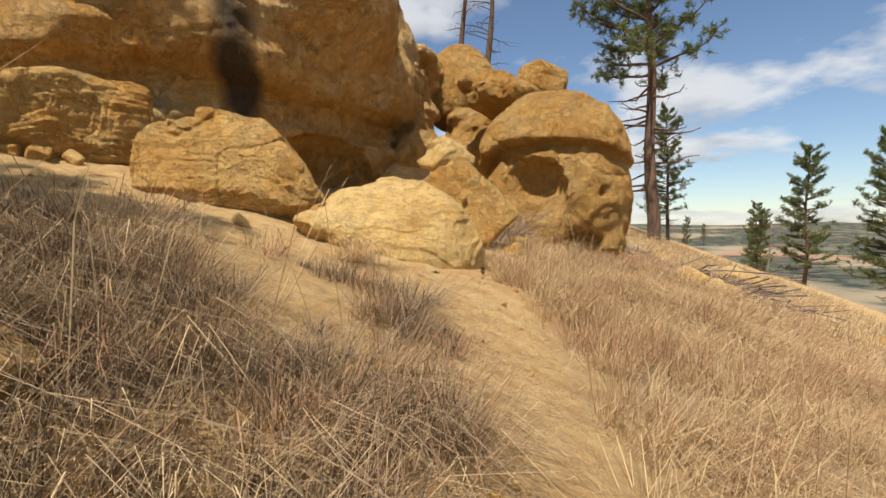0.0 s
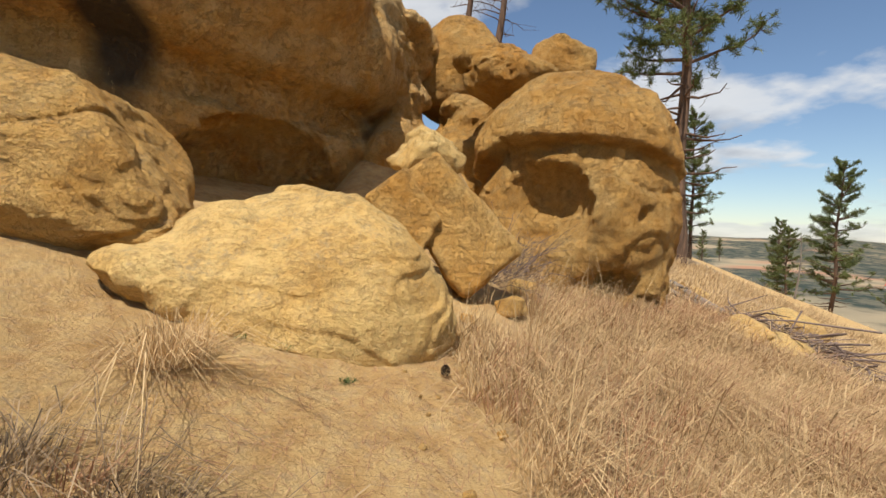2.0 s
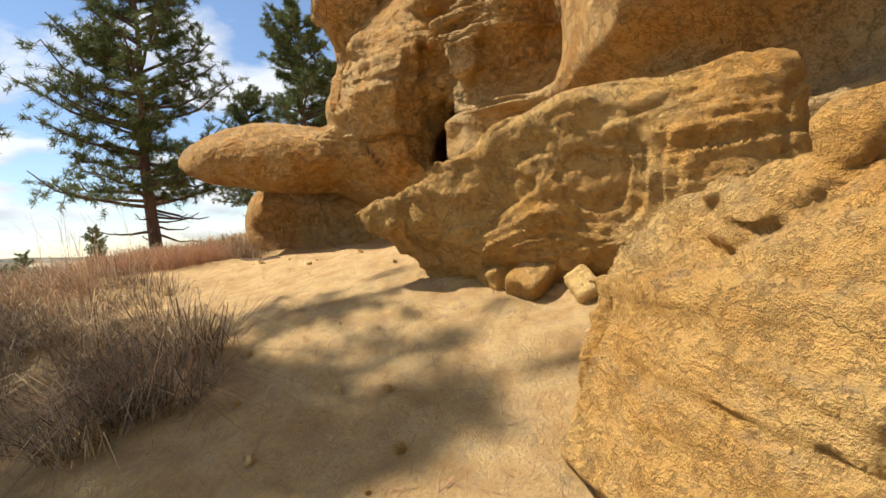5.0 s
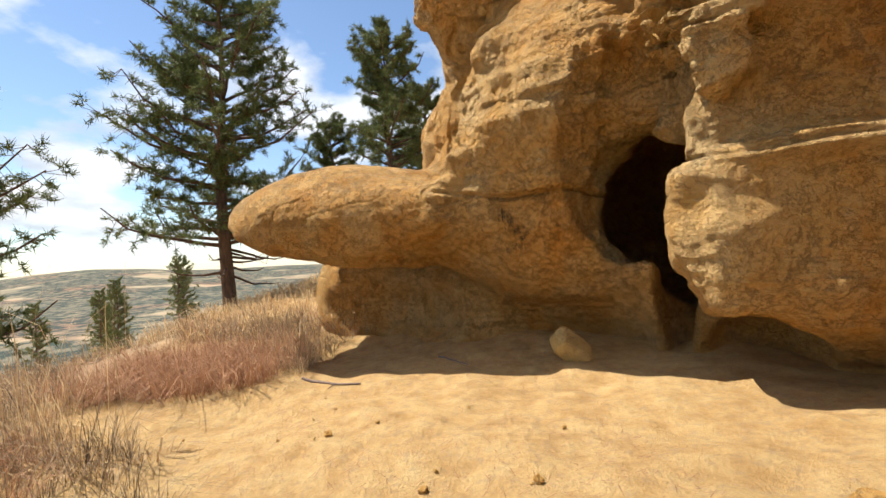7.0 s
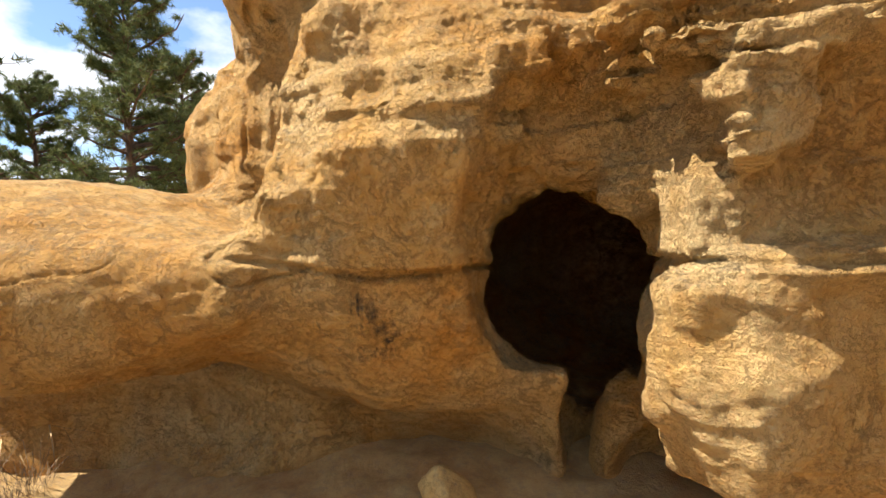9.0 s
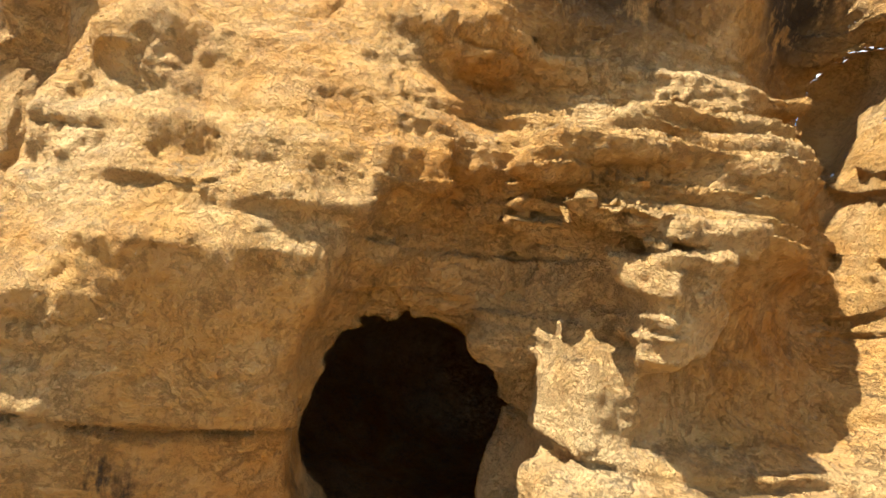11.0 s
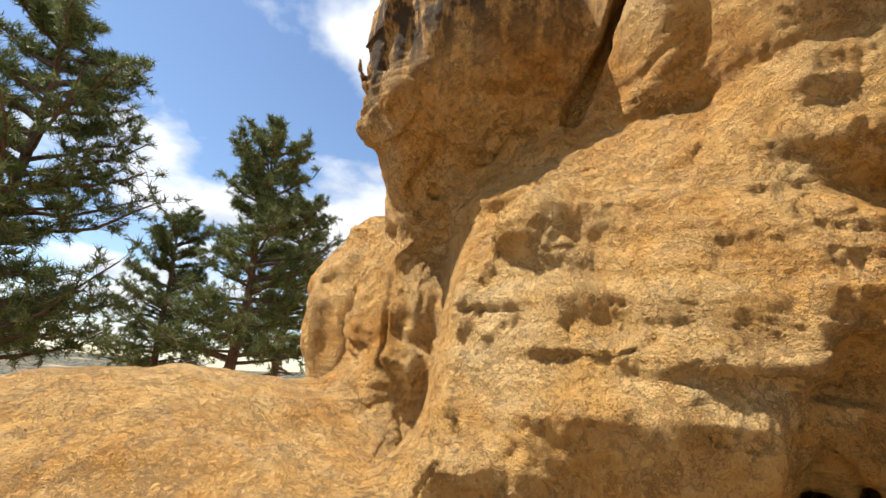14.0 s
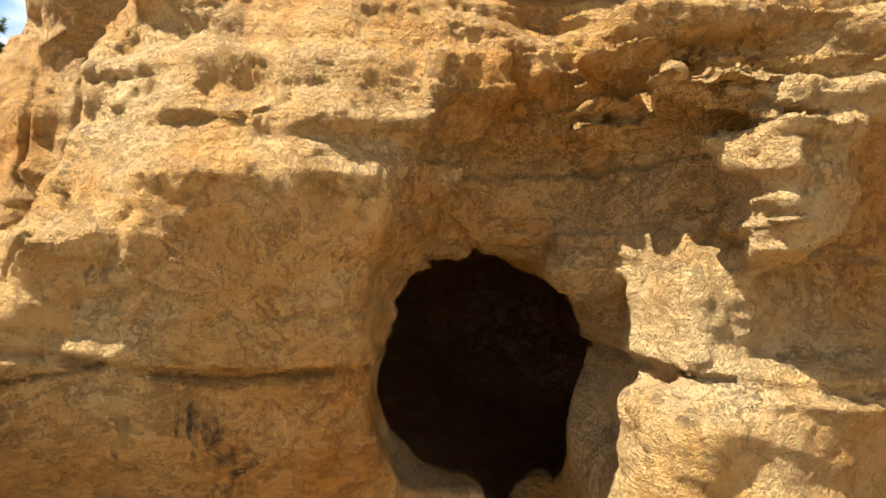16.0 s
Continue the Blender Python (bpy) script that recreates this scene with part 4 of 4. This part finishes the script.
for x, y, turn, size, z in ((33.6, 33.5, 90, 1.02, -5.6), (30.5, 26.0, 40, 0.95, -6.5), (36.0, 30.5, 160, 0.9, -7.0), (27.5, 38.5, 10, 0.55, -4.5), (34.6, 49, 75, 0.62, -4.4), (14.6, 28.5, 120, 0.6, 0.6),
                            (33.9, 61.2, 33, 0.33, -1.6), (39, 66, 99, 0.22, -1.0), (40, 36, 12, 0.7, -9.0), (44, 32, 50, 0.7, -10.5), (47, 40, 80, 0.75, -10.0), (38, 24, 130, 0.9, -9.0), (42, 26, 10, 0.8, -10.0),
                            (-34, -16, 10, 0.4, -2.0), (-38, -20, 60, 0.42, -3.0), (-36, -13, 100, 0.4, -0.8), (-48, -26, 150, 0.55, -5.0), (-60, -36, 80, 0.7, -8.0), (-42, -28, 20, 0.5, -5.0), (-30, -10, 44, 0.3, 0.4)):
    copy_thing(slim_pine, stand(x, y, turn, size, z=z))


copy_thing(old_pine, stand(-6.1, -2.6, 40, 0.74))


def dead_tree(seed, tall, label, place, mat_=M_DEADWOOD, count=26, girth=0.014):
    r = np.random.RandomState(seed)
    hs = np.linspace(-0.3, tall, 9)
    spine = np.stack([0.03 * tall * np.sin(hs * 0.5 + seed), 0.03 * tall * np.cos(hs * 0.6), hs], 1)
    tree = thing("dead_tree", None, label, "tree", "dead trees", place=place)
    part("trunk", mesh_of("trunk", *tube(spine, tall * girth * (1 - 0.9 * np.clip(hs / tall, 0, 1)) + 0.01, 7), mat_), tree)
    wood = []
    for k in range(count):
        h = tall * r.uniform(0.3, 1)
        base = np.array([np.interp(h, hs, spine[:, j]) for j in range(3)])
        az, length = r.rand() * 6.28, tall * 0.16 * r.uniform(0.4, 1.2)
        s = np.linspace(0, 1, 5)
        line = base + np.stack([np.cos(az) * s, np.sin(az) * s, 0.5 * s - 0.4 * s * s], 1) * length + r.normal(0, 0.04, (5, 3)) * length * s[:, None]
        wood.append(tube(line, 0.02 * (1 - 0.8 * s) + 0.004, 4))
        for j in range(4):
            a = line[r.randint(2, 5)]
            wood.append(tube(np.stack([a, a + r.normal(0, 0.16, 3) * length * 1.5]), (0.008, 0.003), 3))
    tagged(part("branchwork", mesh_of("branchwork", *gather(wood), mat_), tree), kind="stuff")
    return tree


dead_tree(4, 7.0, "dark leafless tree above the gully rocks", stand(1.6, 18.2, z=5.2), M_BARK, girth=0.022)
dead_tree(9, 7.5, "dark leafless tree above the gully rocks", stand(2.5, 18.6, 80, z=5.2), M_BARK, girth=0.022)
dead_tree(6, 6.0, "bleached white bare tree among the pines", stand(24.0, 33.0, z=-3.6), M_DEADWOOD, 10)

# ---- shrubs, logs and brush ----


def bare_shrub(seed, size, label, place, mat_=M_TWIG, stems=26):
    r = np.random.RandomState(seed)
    wood = []
    for k in range(stems):
        way = r.normal(0, 1, 3) * (1, 1, 0.3) + (0, 0, 0.9)
        way /= np.linalg.norm(way)
        s = np.linspace(0, 1, 5)
        line = way * s[:, None] * size * r.uniform(0.5, 1) + r.normal(0, 0.05, (5, 3)) * size * s[:, None]
        wood.append(tube(line, 0.006 * (1 - 0.7 * s) + 0.0015, 4))
        for j in range(9):
            a = line[r.randint(1, 5)]
            b = a + (r.normal(0, 0.16, 3) + way * 0.14) * size
            wood.append(tube(np.stack([a, (a + b) / 2 + r.normal(0, 0.02, 3) * size, b]), (0.003, 0.0022, 0.0012), 3))
    return thing("bare_shrub", mesh_of("bare_shrub", *gather(wood), mat_), label, "shrub", "bare shrubs", place=place)


bare_shrub(2, 1.0, "leafless purple-grey shrub between the slabs and the outcrop", stand(1.15, 8.4), stems=40)
bare_shrub(5, 0.9, "leafless purple-grey shrub between the slabs and the outcrop", stand(1.5, 8.9), stems=34)
bare_shrub(8, 0.7, "leafless purple-grey shrub in the gully", stand(0.9, 9.4))


def log(name, label, a, b, thick, group="fallen wood", mat_=M_DEADWOOD, seed=0):
    r = np.random.RandomState(seed)
    s = np.linspace(0, 1, 8)
    line = np.array(a) + (np.array(b) - np.array(a)) * s[:, None] + r.normal(0, thick * 0.4, (8, 3))
    line[:, 2] = ground_at(line[:, 0], line[:, 1]) + thick * 0.7
    wood = [tube(line, thick * (1 - 0.5 * s), 8)]
    for k in range(3):
        q = line[r.randint(2, 7)]
        wood.append(tube(np.stack([q, q + r.normal(0, 1, 3) * thick * 5 * np.array([1, 1, 0.3])]), (thick * 0.4, thick * 0.15), 5))
    base = Vector(line[0])
    p, q = gather(wood)
    return thing(name, mesh_of(name, p - np.array(base), q, mat_), label, "log", group, place=Matrix.Translation(base))


log("fallen_log", "weathered grey log lying down the slope", (5.2, 13.6, 0), (7.3, 11.6, 0), 0.11, seed=1)
log("fallen_log", "weathered grey log lying down the slope", (5.0, 12.9, 0), (6.4, 12.3, 0), 0.07, seed=2)
log("stick", "crooked grey dead branch lying in grass", (-2.1, 1.7, 0), (-1.2, 1.95, 0), 0.025, "dead branches", seed=3)
log("stick", "dark twisted twig on the sand by the undercut", (-9.15, 2.9, 0), (-8.9, 3.5, 0), 0.015, "dead branches", M_TWIG, 4)
log("stick", "dark twig lying on the alcove floor", (-9.6, 4.2, 0), (-9.35, 4.5, 0), 0.012, "dead branches", M_TWIG, 5)
log("stick", "crooked grey dead branch lying in grass", (8.4, 10.0, 0), (9.8, 9.2, 0), 0.03, "dead branches", M_TWIG, 6)
r_b = np.random.RandomState(12)
brush = []
for k in range(130):
    c = np.array([7.4 + r_b.normal(0, 0.55), 11.3 + r_b.normal(0, 0.5), 0])
    c[2] = ground_at(c[0], c[1])[0] + abs(r_b.normal(0.1, 0.12))
    w = r_b.normal(0, 1, 3) * (0.5, 0.5, 0.12)
    brush.append(tube(np.stack([c - w, c + r_b.normal(0, 0.05, 3), c + w]), (0.02, 0.015, 0.006), 4))
thing("brush_pile", mesh_of("brush_pile", *gather(brush), M_TWIG), "pile of dark grey dead branches on the slope", "brush", kind="stuff")

# ---- grasses ----


def blades(seed, clumps, per, tall, flop, wide=0.0021, spread_=0.07, comb=(0.35, -0.1)):
    """Clumps of curved blades. clumps: rows of x, y, size."""
    r = np.random.RandomState(seed)
    clumps = np.asarray(clumps, float)
    z = ground_at(clumps[:, 0], clumps[:, 1])
    k = np.repeat(np.arange(len(clumps)), per)
    n = len(k)
    size = clumps[k, 2] * r.uniform(0.25, 1.3, n)
    az = r.rand(n) * 6.283
    rad = spread_ * np.sqrt(r.rand(n)) * clumps[k, 2] * 2.2
    base = np.stack([clumps[k, 0] + np.cos(az) * rad, clumps[k, 1] + np.sin(az) * rad, z[k] - 0.015], 1)
    az = az + r.normal(0, 0.8, n)
    cz = r.rand(len(clumps)) * 6.283
    out = np.stack([np.cos(az) + 0.6 * np.cos(cz[k]), np.sin(az) + 0.6 * np.sin(cz[k]), 0 * az], 1) + np.array([*comb, 0])
    lean = flop * r.uniform(0.2, 1.7, n)
    hgt = tall * size
    p1 = base + out * (hgt * lean * 0.45)[:, None] + np.stack([0 * hgt, 0 * hgt, hgt * 0.62], 1)
    p2 = base + out * (hgt * lean * 1.1)[:, None] + np.stack([0 * hgt, 0 * hgt, hgt * (1.0 - 0.55 * lean)], 1)
    s = np.stack([-np.sin(az), np.cos(az), 0 * az], 1) * (wide * r.uniform(0.6, 1.4, n))[:, None]
    pts = np.stack([base - s, base + s, p1 - s * 0.8, p1 + s * 0.8, p2], 1).reshape(-1, 3)
    f = np.array([(0, 1, 3), (0, 3, 2), (2, 3, 4)])
    tris = (np.arange(n)[:, None, None] * 5 + f).reshape(-1, 3)
    return pts, tris


TRACK = np.array([(0, -1), (0.5, 1.2), (0.8, 2.6), (0.85, 4.3), (0.4, 5.2), (-1.7, 4.9), (-5.15, 4.2), (-7.3, 4.0), (-9, 2.0), (-12, -0.8)])


def off_track(x, y):
    best = np.full(len(x), 99.0)
    for a, b in zip(TRACK[:-1], TRACK[1:]):
        d = b - a
        t = np.clip(((x - a[0]) * d[0] + (y - a[1]) * d[1]) / (d @ d), 0, 1)
        best = np.minimum(best, np.hypot(x - a[0] - t * d[0], y - a[1] - t * d[1]))
    return best


def scatter(seed, n, lo, hi, keep):
    r = np.random.RandomState(seed)
    x, y = r.uniform(lo[0], hi[0], n), r.uniform(lo[1], hi[1], n)
    p = np.stack([x, y, 0 * x], 1).astype(np.float32)
    ok = keep(x, y, off_track(x, y), vnoise(p, 0.9)) > r.rand(n)
    return np.stack([x[ok], y[ok], r.uniform(0.35, 1.45, ok.sum())], 1)


bank = lambda x, y, o, v: (x < 0.2) * (o > 0.42 + 0.15 * v) * (y < 4.3 + 0.15 * x.clip(-3, 0)) * (0.6 + 1.1 * v)
slope = lambda x, y, o, v: (x > 0.75) * (o > 0.4 + 0.15 * v) * (0.75 + 0.7 * v) * ~((x < 2.0) & (y > 6.6) & (x < 1.5))
south = lambda x, y, o, v: (x < -2.5) * (o > 0.75 + 0.3 * v) * (y < 3.0) * (0.7 + 0.6 * v)

grey_c = scatter(31, 1150, (-5.5, -0.6), (0.3, 4.3), bank)
straw_c = np.concatenate([scatter(32, 520, (-5.5, -0.6), (0.4, 4.4), bank), scatter(33, 2900, (0.7, 0.2), (6.0, 9.5), slope)])
far_c = np.concatenate([scatter(34, 3600, (3.0, 2.0), (16, 24), slope), scatter(35, 1500, (-24, -9), (-3, 2.6), south)])
near_south = scatter(36, 900, (-13, -1.5), (-3.2, 2.9), south)
rust_c = np.concatenate([scatter(37, 260, (-10.6, 0.6), (-9.0, 2.5), lambda x, y, o, v: 0.9 + 0 * x), scatter(38, 200, (-13, -1.5), (-3.5, 2.6), south), scatter(39, 700, (0.9, 0.6), (7.0, 11.0), slope), scatter(40, 160, (-4.5, -0.4), (0.2, 4.2), bank)])
thing("grey_grass", mesh_of("grey_grass", *blades(41, grey_c, 95, 0.3, 1.0), M_GREY, False), "matted grey-brown dry bunch grass on the bank", "grass", kind="stuff")
thing("dry_grass", mesh_of("dry_grass", *blades(42, straw_c, 66, 0.28, 1.0), M_STRAW, False), "tawny dry grass beside the path", "grass", kind="stuff")
thing("slope_grass", mesh_of("slope_grass", *blades(43, far_c, 26, 0.32, 0.8, 0.006, 0.12), M_STRAW, False), "tawny dry grass covering the far slope", "grass", kind="stuff")
thing("edge_grass", mesh_of("edge_grass", *blades(44, near_south, 50, 0.38, 0.8), M_GREY, False), "dry bunch grass along the lower edge of the shelf", "grass", kind="stuff")
thing("rusty_grass", mesh_of("rusty_grass", *blades(45, rust_c, 60, 0.36, 0.8), M_RUST, False), "rust-brown dry grass and low brush by the undercut", "grass", kind="stuff")
tall_c = np.concatenate([scatter(51, 60, (0.9, 2.0), (2.8, 8.5), slope), scatter(52, 16, (-2.8, 1.5), (-0.4, 4.2), bank), scatter(53, 60, (-10.5, 0.4), (-7.5, 2.2), south)])
thing("tall_stalks", mesh_of("tall_stalks", *blades(46, tall_c, 9, 0.95, 0.4, 0.0022, 0.05), M_STRAW, False), "tall thin straw-coloured grass stalks", "grass", kind="stuff")
tuft_c = np.array([(-0.72, 5.05, 1.0), (-0.66, 5.1, 0.9), (-0.8, 5.0, 0.9), (0.62, 6.3, 0.6), (-0.35, 5.35, 0.35)])
thing("grass_tuft", mesh_of("grass_tuft", *blades(47, tuft_c[:3], 170, 0.36, 1.1, 0.002, 0.05, (0.1, -0.5)), M_STRAW, False), "drooping straw-coloured grass tuft below the pale boulder", "grass")
# needles and straw lying on the sand
rl = np.random.RandomState(61)
ln = 9000
lx = np.concatenate([rl.normal(0.35, 0.55, ln // 2), rl.uniform(-9.5, 0, ln // 2)])
ly = np.concatenate([rl.uniform(0.6, 6.0, ln // 2), rl.uniform(2.8, 5.4, ln // 2)])
la, ll = rl.rand(ln) * 6.283, rl.uniform(0.03, 0.14, ln)
ex, ey = lx + np.cos(la) * ll, ly + np.sin(la) * ll
sx, sy = -np.sin(la) * 0.0018, np.cos(la) * 0.0018
z0, z1 = ground_at(lx, ly) + 0.006, ground_at(ex, ey) + 0.012
lp = np.stack([np.stack([lx - sx, ly - sy, z0], 1), np.stack([lx + sx, ly + sy, z0], 1), np.stack([ex, ey, z1], 1)], 1).reshape(-1, 3)
thing("needle_litter", mesh_of("needle_litter", lp, np.arange(ln * 3).reshape(-1, 3), M_RUST, False), "brown pine needles and straw strewn on the sand", "litter", kind="stuff")


# ---- small things on the sand ----


def pine_cone(label, x, y):
    r, pieces = 0.035, []
    for i in range(9):
        for k in range(8):
            a = k * 0.785 + i * 0.39
            h = 0.008 + i * 0.0085
            w = r * math.sin(0.5 + i * 0.28)
            c = np.array([math.cos(a), math.sin(a), 0.0])
            s = np.array([-math.sin(a), math.cos(a), 0.0])
            pts = np.array([c * w * 0.3 + (0, 0, h), c * w * 0.8 + s * 0.011 + (0, 0, h + 0.002), c * w + (0, 0, h + 0.008), c * w * 0.8 - s * 0.011 + (0, 0, h + 0.002)])
            pieces.append((pts, np.array([[0, 1, 2, 3]])))
    return thing("pine_cone", mesh_of("pine_cone", *gather(pieces), M_CONE, False), label, "pine cone", "pine cones", place=stand(x, y, sink=0.0))


M_CONE = plain("cone_scales", (0.035, 0.02, 0.012), (0.1, 0.055, 0.03), 30.0)
M_GREEN = plain("low_green_leaves", (0.06, 0.1, 0.025), (0.13, 0.17, 0.05), island=True, sheer=0.2)
pine_cone("dark brown open pine cone lying on sand", 0.68, 5.61)
for x, y, size in ((-0.25, 5.5, 0.5), (0.0, 5.75, 0.45), (-0.48, 5.42, 0.35), (0.1, 5.3, 0.22)):
    c = np.array([(x, y, size), (x + 0.04, y + 0.02, size * 0.8)])
    pp, tt = blades(int(x * 100) + 500, c, 60, 0.17, 1.1, 0.004, 0.05, (0, 0))
    base = np.array([x, y, float(ground_at(x, y)[0])])
    thing("low_plant", mesh_of("low_plant", pp - base, tt, M_GREEN, False), "small low green plant sprouting from sand", "plant", "low plants", place=Matrix.Translation(base))

# ---- far valley farm ----
M_ROOF = plain("red_metal_roof", (0.42, 0.05, 0.04), (0.55, 0.09, 0.07), 0.4, 0.5)
M_SHED = plain("pale_shed_wall", (0.5, 0.46, 0.42), (0.65, 0.6, 0.55), 0.5)
for x, y, turn, size in ((495, 498, 30, 0.9), (515, 478, 40, 0.7), (540, 470, 30, 0.8)):
    z = float(height(x, y)) - 0.2
    barn = thing("barn", None, "far red-roofed farm building in the valley", "barn", "farm buildings", place=Matrix.Translation((x, y, z)) @ pose(0, 0, 0, 0, 0, turn) @ Matrix.Diagonal((size, size, size, 1)))
    w, l_, hh, rr = 6.0, 11.0, 4.0, 7.0
    walls = np.array([(-w, -l_, 0), (w, -l_, 0), (w, l_, 0), (-w, l_, 0), (-w, -l_, hh), (w, -l_, hh), (w, l_, hh), (-w, l_, hh)], float)
    part("wall", mesh_of("barn_wall", walls, np.array([(0, 1, 5, 4), (1, 2, 6, 5), (2, 3, 7, 6), (3, 0, 4, 7)]), M_SHED, False), barn)
    e = 0.6
    roof = np.array([(-w - e, -l_ - e, hh - 0.2), (w + e, -l_ - e, hh - 0.2), (w + e, l_ + e, hh - 0.2), (-w - e, l_ + e, hh - 0.2), (0, -l_ - e, rr), (0, l_ + e, rr)], float)
    part("roof", mesh_of("barn_roof", roof, np.array([(0, 4, 5, 3), (1, 2, 5, 4)]), M_ROOF, False), barn, "red metal gable roof")
